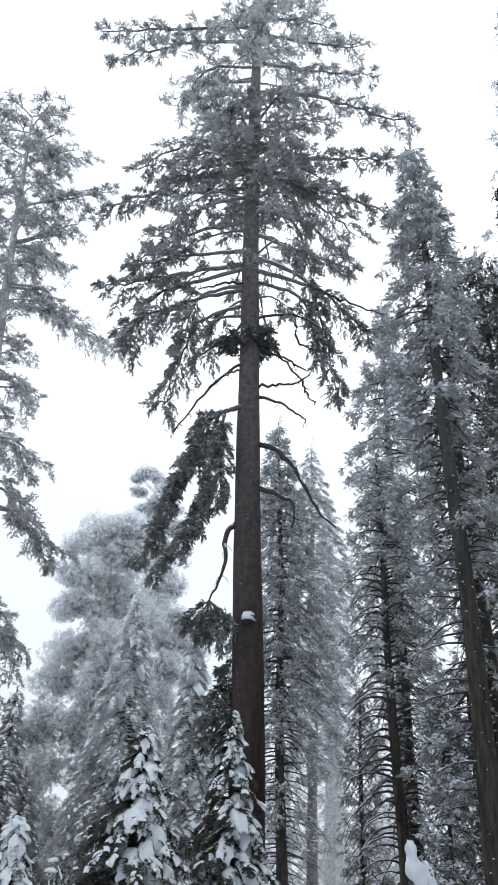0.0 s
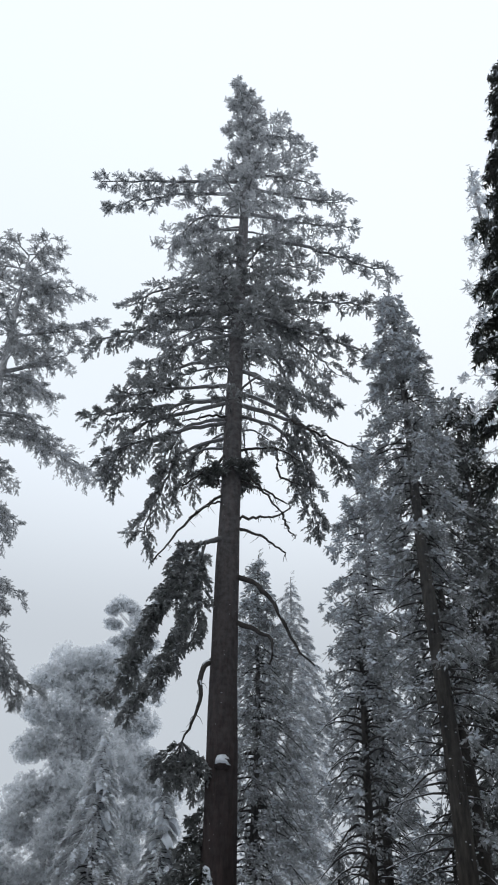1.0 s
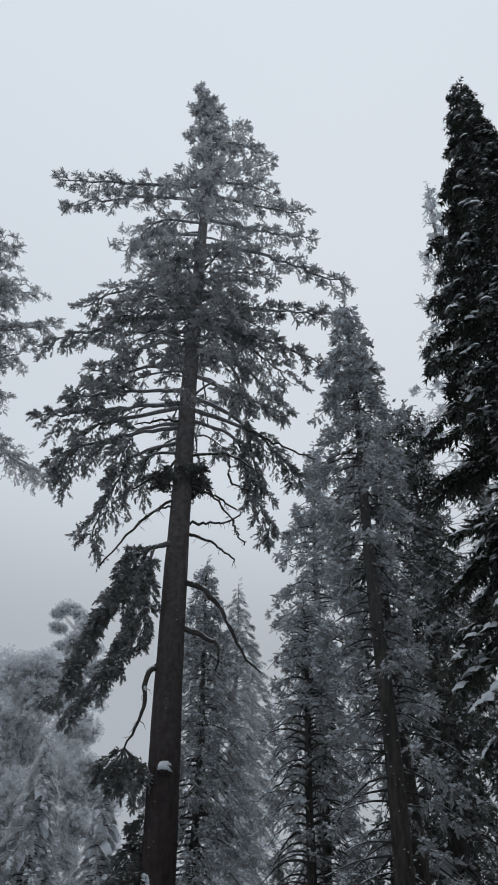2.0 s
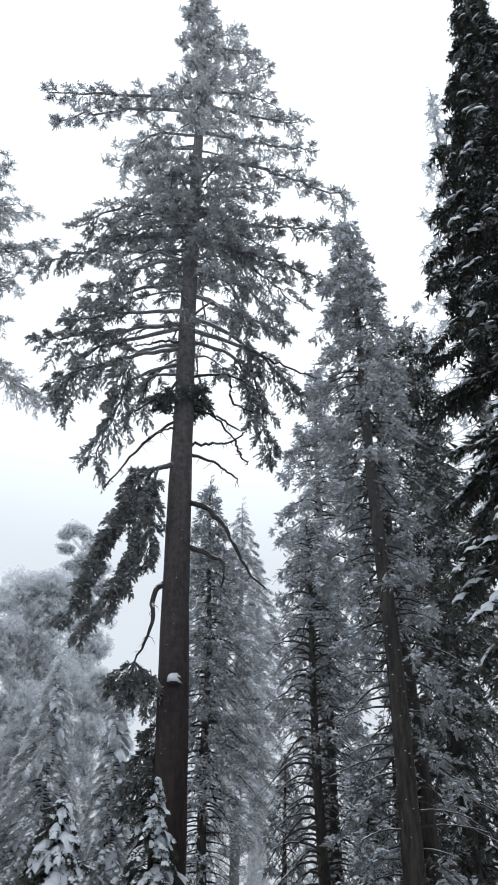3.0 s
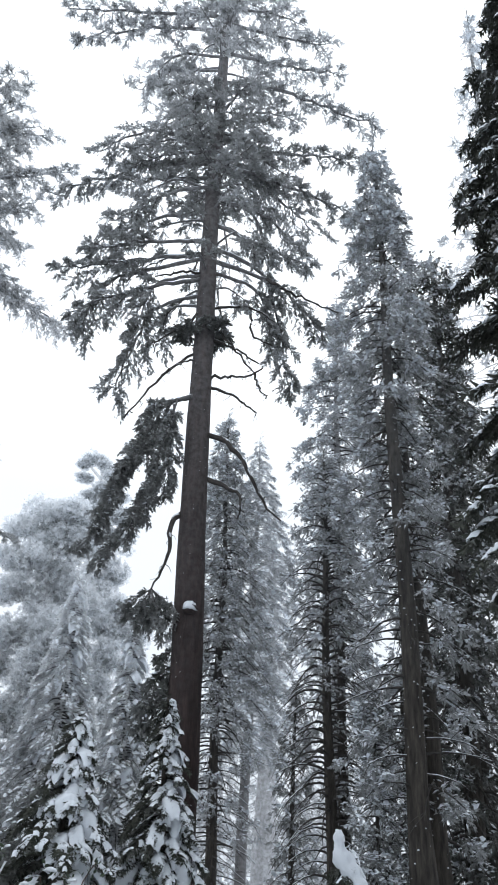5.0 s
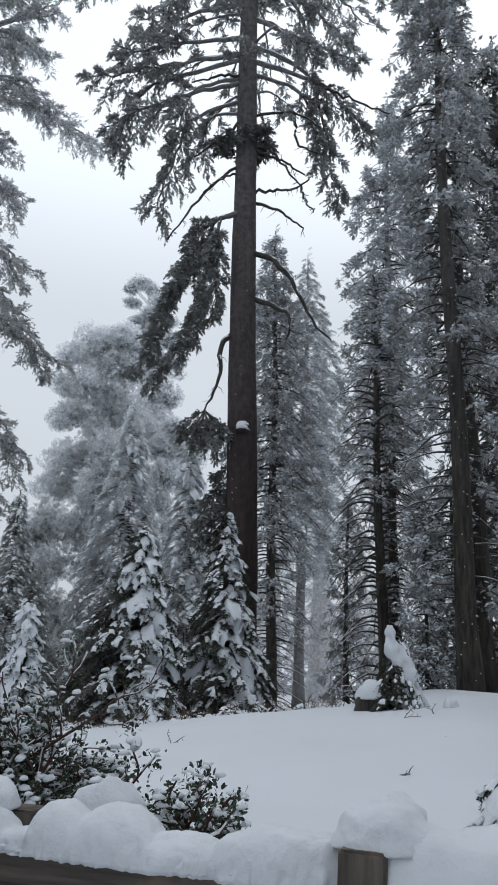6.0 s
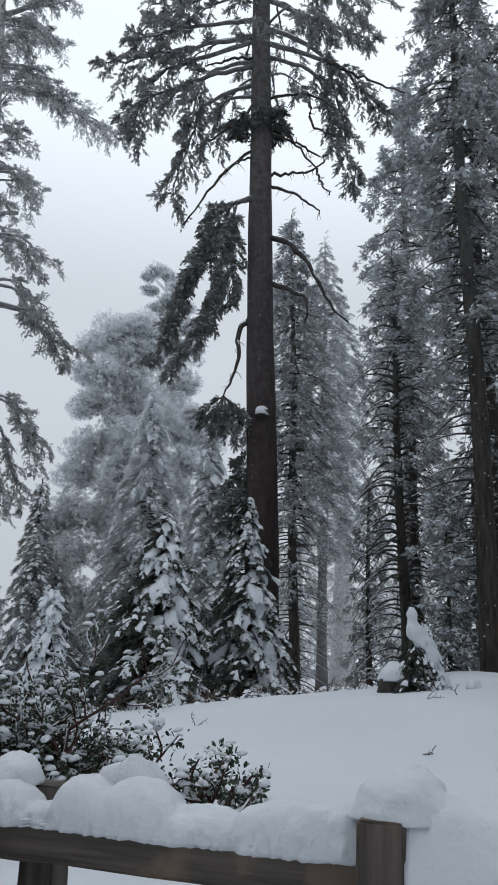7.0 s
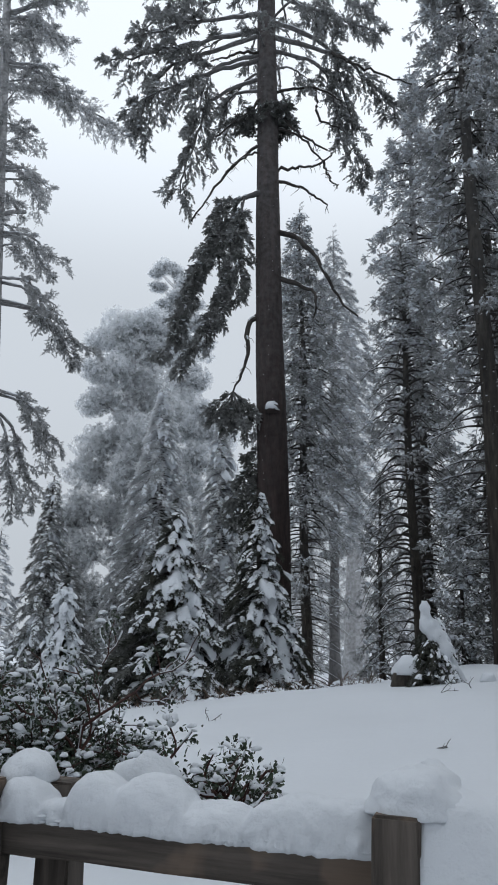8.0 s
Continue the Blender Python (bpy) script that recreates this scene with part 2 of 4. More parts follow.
def drape(seed, fine=(11, 9)):
    """A slab of snow lying along a drooping branch: domed, its outer edge broken into fingers."""
    r = np.random.default_rng(seed)
    nu, nv = fine
    v = []
    tips = r.uniform(0, 1, nv)
    sides = r.uniform(0, 1, (nu, 2))
    for side in (0, 1):
        for i in range(nu):
            u = i / (nu - 1)
            wide = 0.12 + 0.24 * math.sin(math.pi * min(1.0, 0.12 + u * 0.8))
            for j in range(nv):
                q = 2 * j / (nv - 1) - 1
                ragged = 0.5 * sides[i, int(q > 0)] * (i % 2) * max(0, abs(q) - 0.7) / 0.3
                finger = 0.34 * tips[j] * max(0, u - 0.65) * 2.8
                dome = (0.17 + 0.05 * math.sin(7 * u + seed)) * (1 - q * q) * (1 - (2 * u - 0.9) ** 2 * 0.6)
                z = dome - 0.26 * u * u - 0.22 * q * q - finger * 0.5 - 0.35 * wide * ragged
                v.append((u + finger * 0.4, q * wide * (1 + 0.5 * ragged), z if side == 0 else z - 0.10 * (1 - abs(q) ** 3) * (1 - u ** 4) - 0.015))
    top, low = [], nu * nv
    f = []
    for i in range(nu - 1):
        for j in range(nv - 1):
            a = i * nv + j
            f += [(a, a + nv, a + nv + 1, a + 1), (low + a, low + a + 1, low + a + nv + 1, low + a + nv)]
    rim = [j for j in range(nv)] + [i * nv + nv - 1 for i in range(1, nu)] + [(nu - 1) * nv + j for j in range(nv - 2, -1, -1)] + [i * nv for i in range(nu - 2, 0, -1)]
    for a, b in zip(rim, rim[1:] + rim[:1]):
        f.append((a, b, low + b, low + a))
    return np.array(v), f


DRAPES, DRAPES_FAR = [drape(k) for k in range(8)], [drape(k, (6, 5)) for k in range(8)]
FROSTINGS = [frosting(k) for k in range(6)]
SPRIG = (np.array([(0, 1, 0), (0, -0.5, 0.87), (0, -0.5, -0.87), (0.5, 0.6, 0.18), (0.5, -0.3, 0.7), (0.5, -0.3, -0.34), (1, 0, 0)]) * (1, 1, 1),
         [(0, 1, 4, 3), (1, 2, 5, 4), (2, 0, 3, 5), (3, 4, 6), (4, 5, 6), (5, 3, 6)])
FEATHER, TUFT, DOLLOP, DOLLOP_SMALL = feather(), shoot(7, 0.165), dollop(), dollop(5)
TUFT_BIG, BRUSH, FLAKES = tuft(6, 0.40, 1.3, 4), shoot(8, 0.13, 8), [flake(k) for k in range(8)]


# ------------------------------------------------------------------ ground
def step(a, b, v):
    t = np.clip((v - a) / (b - a), 0, 1)
    return t * t * (3 - 2 * t)


def ground_z(x, y):
    x, y = np.asarray(x, float), np.asarray(y, float)
    rise = step(2.5, 13, y) * (0.25 + 0.11 * np.clip(x, -5, 5)) + 0.43 * step(2.5, 3.9, y)
    fall = 0.05 * np.clip(y - 15, 0, 9) * step(6, 4, x) + 1.7 * step(20, 36, y)
    swell = 0.035 * np.sin(0.9 * x + 0.5) * np.sin(0.55 * y) + 0.012 * np.sin(2.3 * x + 1.3 * y)
    bank = 0.2 * np.exp(-((x + 0.35) / 0.8) ** 2 - ((y - 4.25) / 0.55) ** 2)
    return rise - fall + bank + swell * step(3, 8, y)


def build_ground():
    near = np.arange(-14, 14.01, 0.22)
    far = np.array([15, 17, 20, 25, 32, 42, 60, 90, 150, 300, 700, 1500.0])
    xs = np.concatenate([-far[::-1], near, far])
    ys = np.concatenate([-far[::-1] - 5, np.arange(-8, 36, 0.25), far[4:] + 6])
    gx, gy = np.meshgrid(xs, ys)
    gz = ground_z(gx, gy)
    s = Soup()
    w = len(xs)
    s.add(np.stack([gx, gy, gz], -1).reshape(-1, 3),
          [(j * w + i, j * w + i + 1, (j + 1) * w + i + 1, (j + 1) * w + i) for j in range(len(ys) - 1) for i in range(w - 1)])
    solo("ground", s, SNOW_GROUND, "smooth untrodden snow over rising forest ground", "snow", "structure")


build_ground()


# ------------------------------------------------------------------ conifers
def conifer(name, label, x, y, height, radius, r0, profile, branches=150, low=0.06, droop=0.35, lift=0.05, spray=0.5, level=2,
            snow=0.5, seed=1, lean=(0, 0), bark=None, pad=0.16, per_m=9.0, bare=0.0, shape=None, group="", sides=10, spike=True, thick=1.0, fleck=0, inner=0.04, front=1.0, slabs=0.0, puff=0.0, haze_step=0.1, rise=None, windward=0.0, vary=0.72, bunch=0):
    """A conifer: tapered trunk, a crown of drooping branches with sprays of needles, and snow lying on them."""
    r = np.random.default_rng(seed)
    z0 = float(ground_z(x, y)) - 0.15
    tree = thing(name, (x, y, z0), label, "tree", group)
    shape = shape or (BRUSH if bunch else FEATHER)
    trunk = Soup()
    zs = np.linspace(0, height, 14)
    axis = np.stack([lean[0] * (zs / height) + 0.05 * np.sin(zs * 0.5 + seed), lean[1] * (zs / height), zs], 1)
    axis[0, :2] = 0
    girth = r0 * (1 - zs / height) ** 0.8 + 0.02
    girth[0] *= 1.25
    trunk.tube(axis, girth, sides, 0.05)
    part("trunk", trunk, bark or BARK_DARK, tree)
    wood, green, white = Soup(), Soup(), Soup()
    for i in range(branches):
        f = low + (0.985 - low) * ((i + r.uniform(0, 1)) / branches) ** 0.92
        az = i * 2.39996 + r.uniform(-0.5, 0.5)
        out = np.array([np.cos(az), np.sin(az), 0])
        reach = radius * profile(f) * r.uniform(vary, 1.15) + 0.12
        if out[1] < -0.55 and r.uniform() > (front if f < 0.62 else 0.75 + 0.25 * front):
            continue
        start = np.array([np.interp(f * height, zs, axis[:, 0]), np.interp(f * height, zs, axis[:, 1]), f * height])
        up = lift + 0.55 * max(0, f - 0.6) + r.uniform(-0.08, 0.08)
        sag = droop * r.uniform(0.7, 1.3)
        t = np.linspace(0, 1, 6)
        bald = r.uniform() < (bare * (1 - f) * 2 if bare > 0.8 else bare * 1.4 * max(0.0, 1.5 - 3 * f))
        if bald and bare <= 0.8:
            sag *= 0.45
        curve = start + out * (reach * t)[:, None] + np.outer(reach * (up * t - sag * t ** 2), (0, 0, 1))
        curve[:, :2] += r.normal(0, 0.02 * reach, (6, 2)) * t[:, None]
        wood.tube(curve, thick * np.linspace(0.012 + 0.014 * reach, 0.006, 6), 4, 0, False)
        if bald:
            if out[1] > -0.5:
                white.tube(curve[1:] + (0, 0, 0.014), thick * np.linspace(0.013, 0.008, 5) * r.uniform(0.7, 1.2, 5), 4, 0.2, False)
            twig = r.uniform(0.35, 0.95, 3)
            for q in twig:
                p = np.array([np.interp(q, t, curve[:, k]) for k in range(3)])
                e = p + 0.28 * reach * unit(out + r.normal(0, 0.6, 3) + (0, 0, -0.5))
                wood.tube([p, (p + e) / 2 + (0, 0, 0.03), e], [0.008, 0.007, 0.004], 4, 0, False)
            continue
        side = np.cross(out, (0, 0, 1))
        if bunch:
            # foliage hangs in bunches from the outer part of the branch
            heads = max(2, int(1.7 * per_m * reach * (1.0 if f < 0.8 else 1.7) / bunch))
            n = heads * bunch
            hs = np.clip(np.sqrt(r.uniform(inner, 1.0, heads)), 0, 1)
            hub = np.stack([np.interp(hs, t, curve[:, k]) for k in range(3)], 1) + side * (r.uniform(-1, 1, heads) * 0.3 * reach * (1.2 - hs))[:, None]
            hub[:, 2] -= r.uniform(0, 0.35, heads) * spray
            at = np.repeat(hub, bunch, 0) + r.normal(0, 0.23 * spray, (n, 3)) * (1, 1, 0.7)
            d = unit(at - np.repeat(hub, bunch, 0) + spray * (0.22 * out + r.normal(0, 0.22, (n, 3)) + np.outer(r.uniform(0.0, 0.5, n) * (0.4 + droop), (0, 0, -1))))
        else:
            n = max(4, int(1.7 * per_m * reach * (1.1 if f < 0.8 else 1.6)))
            ss = np.sqrt(r.uniform(inner * (1 if f < 0.8 else 0.2), 1.0, n))
            at = np.stack([np.interp(ss, t, curve[:, k]) for k in range(3)], 1)
            tan = unit(out + np.outer(up - 2 * sag * ss, (0, 0, 1)))
            swing = r.uniform(-1, 1, n)
            d = unit(tan + side * (swing * 0.95)[:, None] + np.outer(r.uniform(-0.55 - 0.5 * droop, 0.12, n), (0, 0, 1)))
            at = at + side * (swing * 0.12 * reach * (1.15 - ss))[:, None]
            at = at + r.normal(0, puff, (n, 3))
        upv = unit(np.array([0, 0, 1.0]) + r.normal(0, 0.45 + puff, (n, 3)))
        ln = (0.52 if bunch else 0.78) * spray * r.uniform(0.6, 1.35, n) * (0.55 + 0.45 * min(1, reach / 1.2))
        green.scatter(shape, at, axes_along(d, upv), np.stack([ln, ln * r.uniform(0.7, 1.1, n), ln], 1))
        lee = 1 + windward * out[0]
        if r.uniform() < slabs * lee:
            s0 = r.uniform(0.25, 0.6)
            p = np.array([[np.interp(s0, t, curve[:, k]) for k in range(3)]])
            tl = min(0.60, reach * r.uniform(0.36, 0.62) + 0.14) * (1 if y < 25 else 1.3)
            white.scatter((DRAPES if y < 25 else DRAPES_FAR)[int(r.integers(8))], p + (0, 0, 0.05), axes_along((out + np.array([0, 0, up - 1.5 * sag]))[None], np.array([[0, 0, 1.0]]) + r.normal(0, 0.25, (1, 3))),
                          np.array([[tl, tl * r.uniform(0.8, 1.3), tl * r.uniform(0.9, 1.4)]]))
        if bunch:
            # a pad of snow lies on top of a bunch
            top = np.repeat(hub[r.uniform(0, 1, heads) < 1.6 * snow * lee], 9, 0)
            m = len(top)
            if m:
                az2 = r.uniform(0, 6.28, m)
                sz = pad * np.clip(np.exp(r.normal(-0.75, 0.4, m)), 0.25, 1.0)
                white.scatter(FLAKES[i % 8], top + r.normal(0, 0.24 * spray, (m, 3)) * (1, 1, 0.6) + out * 0.1 * spray + (0, 0, 0.22 * spray),
                              axes_along(np.stack([np.cos(az2), np.sin(az2), r.uniform(-0.7, 0.1, m)], 1), np.tile((0, 0, 1.0), (m, 1)) + r.normal(0, 0.3, (m, 3))), np.stack([sz * 1.3, sz * 0.9, sz * 0.8], 1))
        pick = r.uniform(0, 1, n) < (0.45 if bunch else 1.25) * snow * lee
        m = int(pick.sum())
        if m:
            dd = d[pick]
            flat = unit(dd * (1, 1, 0.75))
            sz = (0.5 if bunch else 0.78) * pad * np.clip(np.exp(r.normal(-0.1, 0.4, m)), 0.4, 1.7) * (0.55 + 0.45 * min(1, reach / 1.2))
            white.scatter(FLAKES[i % 8] if bunch or y > 24 else FROSTINGS[i % 6], at[pick] + dd * (ln[pick] * 0.42)[:, None] + (0, 0, 0.02), axes_along(flat, np.tile((0, 0, 1.0), (m, 1))),
                          np.stack([sz * 1.45, sz * 0.95, sz * 0.8], 1))
    if spike:
        n = 14
        at = np.array([lean[0], lean[1], height]) + np.outer(np.linspace(-0.09 * height, 0.2, n), (0, 0, 1))
        az = r.uniform(0, 6.28, n)
        green.scatter(shape, at, axes_along(np.stack([np.cos(az), np.sin(az), np.full(n, 0.5)], 1), np.tile((0, 0, 1.0), (n, 1))), np.full((n, 3), spray * 0.6))
    # at high levels twigs are paled and made see-through to imitate haze
    part("branchwork", wood, TWIG if level < 7 else bark_mat("hazed_twigs", (0.1, 0.09, 0.09), (0.2, 0.19, 0.19), 0.4, 0.5, 30.0, haze_opacity(level)), tree, kind="stuff")
    part("crown", green, needles_mat(level, haze_step, rise), tree, smooth=False, kind="stuff")
    if white.count:
        part("snow_load", white, SNOW, tree, "white snow lying on the branches", kind="stuff")
    if fleck:
        bits = Soup()
        zf = r.uniform(0.3, height * 0.75, fleck)
        a = r.uniform(0, 6.28, fleck)
        rr = np.interp(zf, zs, girth) * 0.99
        at = np.stack([np.interp(zf, zs, axis[:, 0]) + rr * np.cos(a), np.interp(zf, zs, axis[:, 1]) + rr * np.sin(a), zf], 1)
        sz = 0.014 * np.exp(r.normal(0, 0.55, fleck))
        bits.scatter(DOLLOP_SMALL, at, axes_along(np.stack([-np.sin(a), np.cos(a), 0 * a], 1), np.tile((0, 0, 1.0), (fleck, 1))), np.stack([sz * 1.3, sz * 0.7, sz * 1.6], 1))
        part("snow_flecks", bits, SNOW, tree, "flecks of snow stuck on the bark", kind="stuff")
    return tree


def cone(f):
    return (1 - f) ** 0.9


def column(f):
    return min(1.0, 0.15 + 2.6 * (1 - f)) * (0.8 + 0.2 * math.sin(9 * f))


def column_narrow_top(f):
    return (0.25 + 0.95 * (1 - f) ** 0.75) * (0.85 + 0.15 * math.sin(14 * f))


def outline(*pairs):
    """A crown's radius by the share of its height, in metres when the tree's radius is 1."""
    shares, radii = zip(*pairs)
    return lambda f: float(np.interp(f, shares, radii))


# ------------------------------------------------------------------ the tall old pine
def smooth_path(points, n=17):
    """A rounded line through a few corner points."""
    p = np.array(points, float)
    gap = np.concatenate([[0], np.cumsum(np.linalg.norm(np.diff(p, axis=0), axis=1))])
    u = np.linspace(0, gap[-1], n)
    line = np.stack([np.interp(u, gap, p[:, k]) for k in range(3)], 1)
    for _ in range(4):
        line[1:-1] = (line[:-2] + 2 * line[1:-1] + line[2:]) / 4
    return line, gap[-1]


def bough(tree, origin, points, r, leafy=0.3, thick=0.07, reach=1.1, hang=0.5, level=2, size=0.25, snow=0.1, haze_step=0.075, dens=3.2, kink=0.012, snow_line=True):
    """A limb through corner points; from the share leafy of its length outwards it carries side shoots that fork into needled twigs."""
    line, length = smooth_path(points)
    t = np.linspace(0, 1, len(line))
    line = line - origin
    line[1:] += r.normal(0, kink * length, (len(line) - 1, 3)) * t[1:, None]
    radii = thick * (1 - 0.78 * t) + 0.008
    wood, fine, green, white = Soup(), Soup(), Soup(), Soup()
    wood.tube(line, radii, 6, 0.12)
    n = max(3, int(dens * length * (1 - leafy)))
    s = np.sort(leafy + (1 - leafy) * np.clip((np.arange(n) + r.uniform(0, 1, n)) / n, 0, 1))
    s[-1] = 1.0
    take = lambda q, a: np.stack([np.interp(q, t, a[:, k]) for k in range(3)], 1)
    tan = unit(np.gradient(line, axis=0))
    root, ahead = take(s, line), unit(take(s, tan))
    side = unit(np.cross(ahead, np.array([0, 0.25, 1.0]))) * np.where(np.arange(n) % 2, 1.0, -1.0)[:, None]
    grown = (s - leafy) / (1 - leafy)
    d = unit(ahead * 0.7 + side * r.uniform(0.2, 1.1, (n, 1)) + np.outer(r.uniform(-0.5, 0.28, n), (0, 0, 1)) + r.normal(0, 0.2, (n, 3)))
    ln = reach * (0.45 + 0.55 * np.sin(np.pi * np.clip(0.2 + 0.65 * grown, 0, 1))) * r.uniform(0.5, 1.2, n)
    down = np.array([0, 0, -1.0])

    def along(p, way, length, bend, k):
        return p[:, None] + (way * length[:, None])[:, None] * k[None, :, None] + down * (bend * length[:, None] * k[None] ** 2)[..., None]

    def needled(p, way, length, bend, steps, width):
        k = np.linspace(0.12, 1, steps)
        at = along(p, way, length, bend, k).reshape(-1, 3)
        at = at + r.normal(0, 0.035, at.shape)
        face = unit(np.repeat(way, steps, 0) + down * bend * np.tile(k, len(p))[:, None] + r.normal(0, 0.42, at.shape))
        q = size * r.uniform(0.6, 1.2, len(at))
        green.scatter(TUFT, at, axes_along(face, unit(r.normal(size=at.shape))), np.stack([q, q, q], 1))
        tip = p + way * length[:, None] + down * bend * length[:, None]
        if steps > 4:
            fine.scatter(SPRIG, p, axes_along(tip - p, unit(r.normal(size=p.shape))), np.stack([np.linalg.norm(tip - p, axis=1), np.full(len(p), width), np.full(len(p), width)], 1))
        pick = r.uniform(0, 1, len(at)) < snow
        m = int(pick.sum())
        if m:
            w = r.uniform(0.03, 0.075, m)
            white.scatter(DOLLOP_SMALL, at[pick] + (0, 0, 0.06), axes_along(unit(r.normal(size=(m, 3)) * (1, 1, 0.2)), np.tile((0, 0, 1.0), (m, 1))), np.stack([w * 1.6, w, w * 0.6], 1))

    needled(root, d, ln, hang, 9, 0.016)
    fork = np.linspace(0.3, 0.95, 6)
    base = along(root, d, ln, hang, fork)
    lateral = unit(np.cross(d, down) + 1e-6)
    way = unit(d[:, None] * 0.75 + lateral[:, None] * np.where(np.arange(6) % 2, 0.9, -0.9)[None, :, None] + r.normal(0, 0.32, (n, 6, 3)) + down * 0.35 * hang).reshape(-1, 3)
    needled(base.reshape(-1, 3), way, (np.repeat(ln, 6) * np.tile(0.55 - 0.35 * fork, n) * r.uniform(0.6, 1.3, 6 * n)), hang, 4, 0.009)
    # limb bark is paled by the same level, as haze in its colour
    branch = part("limb", wood, bark_mat("limb_bark", (0.018, 0.014, 0.013), (0.055, 0.044, 0.040), level / 22, level / 22), tree)
    part("twig_work", fine, TWIG, branch, "thin bare twigs", kind="stuff")
    part("needles", green, needles_mat(level, haze_step), branch, "dark needle clusters", smooth=False, kind="stuff")
    if snow_line:
        white.tube(line[1:15] + np.outer(radii[1:15] * 0.62 + 0.004, (0, 0, 1)), radii[1:15] * r.uniform(0.5, 0.85, 14), 5, 0.25)
    if white.count:
        part("snow", white, SNOW, branch, "thin snow lying along the limb", kind="stuff")
    return branch


def trunk_x(z):
    return float(np.interp(z, (0, 3, 9, 12, 16, 20, 24.7, 29, 34, 39, 44.3, 47.3, 49.8), (1.06, 1.0, 0.84, 0.70, 0.60, 0.52, 0.40, 0.34, 0.29, 0.28, 0.17, -0.18, -0.85)))


def trunk_r(z):
    return float(np.interp(z, (0, 0.8, 9, 20, 35, 44, 49.8), (0.68, 0.57, 0.50, 0.385, 0.25, 0.14, 0.03)))


def old_pine():
    r = np.random.default_rng(11)
    origin = np.array([1.06, 26.0, float(ground_z(1.06, 26)) - 0.15])
    tree = thing("pine_tree", origin, "tall old pine with a bare red-brown trunk and ragged crown", "tree")
    zs = np.concatenate([[-1.2, 0.4, 0.9], np.linspace(2, 49.6, 44)])
    trunk = Soup()
    trunk.tube(np.array([(trunk_x(z), 26, z) for z in zs]) - origin, [trunk_r(z) for z in zs], 20, 0.035)
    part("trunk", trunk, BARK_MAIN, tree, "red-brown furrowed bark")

    # higher limbs get paler needles: fog painted into their colour
    def haze(z):
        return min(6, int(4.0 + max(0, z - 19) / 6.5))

    def out(x, z, depth):
        """A point moved back from the trunk's plane along the camera's line of sight, to keep its place in the view."""
        k = (26 + depth) / 26
        return x * k, 26 + depth, 1.7 + (z - 1.7) * k

    # leafy limbs: height on the trunk, then x and z half way out and at the tip
    leftward = [(39.8, -2.3, 39.5, -7.3, 38.7), (38.7, -3.4, 38.2, -6.7, 36.7), (36.7, -2.0, 36.6, -3.1, 34.3), (35.7, -2.2, 35.3, -3.5, 33.5), (33.2, -1.4, 32.7, -2.3, 31.3),
                (31.1, -2.8, 31.0, -4.8, 29.4), (29.5, -2.8, 29.0, -6.2, 26.4), (28.6, -1.5, 28.3, -3.6, 27.8), (28.1, -1.3, 27.6, -3.8, 25.5), (26.6, -2.0, 25.9, -4.2, 24.3),
                (24.3, -2.2, 23.6, -5.3, 22.7), (25.0, -2.5, 24.5, -4.5, 23.8), (23.0, -2.0, 22.2, -4.8, 20.6), (24.1, -3.5, 22.4, -4.3, 20.1), (23.2, -1.6, 22.6, -2.3, 20.0),
                (22.2, -1.6, 21.3, -2.7, 17.3), (21.6, -0.9, 21.4, -1.2, 19.9), (30.3, -1.6, 29.8, -3.2, 28.9)]
    rightward = [(44.6, 1.2, 45.9, 2.2, 46.2), (44.0, 1.6, 44.7, 3.0, 44.0), (41.7, 2.2, 42.0, 3.8, 43.2), (40.4, 2.6, 40.7, 4.2, 40.0), (39.3, 2.6, 38.9, 5.4, 38.6),
                 (37.1, 3.3, 36.6, 6.0, 36.7), (34.9, 3.3, 34.9, 7.8, 33.2), (32.0, 2.2, 33.3, 4.0, 32.9), (31.1, 2.8, 30.6, 6.7, 30.9), (29.6, 2.9, 28.9, 6.1, 27.7),
                 (29.2, 2.6, 28.5, 4.8, 26.3), (27.4, 2.4, 27.0, 4.4, 25.1), (26.0, 2.8, 25.0, 4.7, 24.2), (27.9, 2.4, 26.7, 3.1, 23.2), (24.7, 2.8, 23.8, 4.1, 18.2),
                 (23.4, 2.6, 22.8, 3.3, 20.0), (24.0, 3.3, 23.2, 5.3, 21.0), (29.9, 2.3, 30.1, 3.7, 29.4)]
    for n, (z, mx, mz, tx, tz) in enumerate(leftward + rightward):
        depth = r.uniform(-1.2, 1.2)
        steep = min(1.0, max(0.0, (mz - tz) / (abs(tx - mx) + 0.3)))
        far = abs(tx) > 5.5
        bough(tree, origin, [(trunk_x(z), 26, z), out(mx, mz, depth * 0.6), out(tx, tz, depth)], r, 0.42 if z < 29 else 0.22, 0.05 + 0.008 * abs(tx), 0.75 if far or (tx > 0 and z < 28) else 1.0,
              0.15 + 0.45 * steep if z < 32 else 0.12, haze(z), 0.245, 0.08 if z < 30 else 0.03, 0.095 if z < 33 else 0.118, dens=4.4 if z < 33 else 4.8)
    # limbs between them, on all sides of the trunk
    for n in range(58):
        z = 22.0 + 26.5 * (n + r.uniform()) / 58
        az = n * 2.39996 + r.uniform(-0.4, 0.4)
        reach = float(np.interp(z, (22, 26, 31, 38, 44, 49), (2.3, 3.4, 3.6, 2.7, 1.7, 0.4))) * r.uniform(0.55, 1.0)
        x0 = trunk_x(z)
        fall = r.uniform(-0.75, 0.05) * float(np.interp(z, (30, 47), (1, -0.2)))
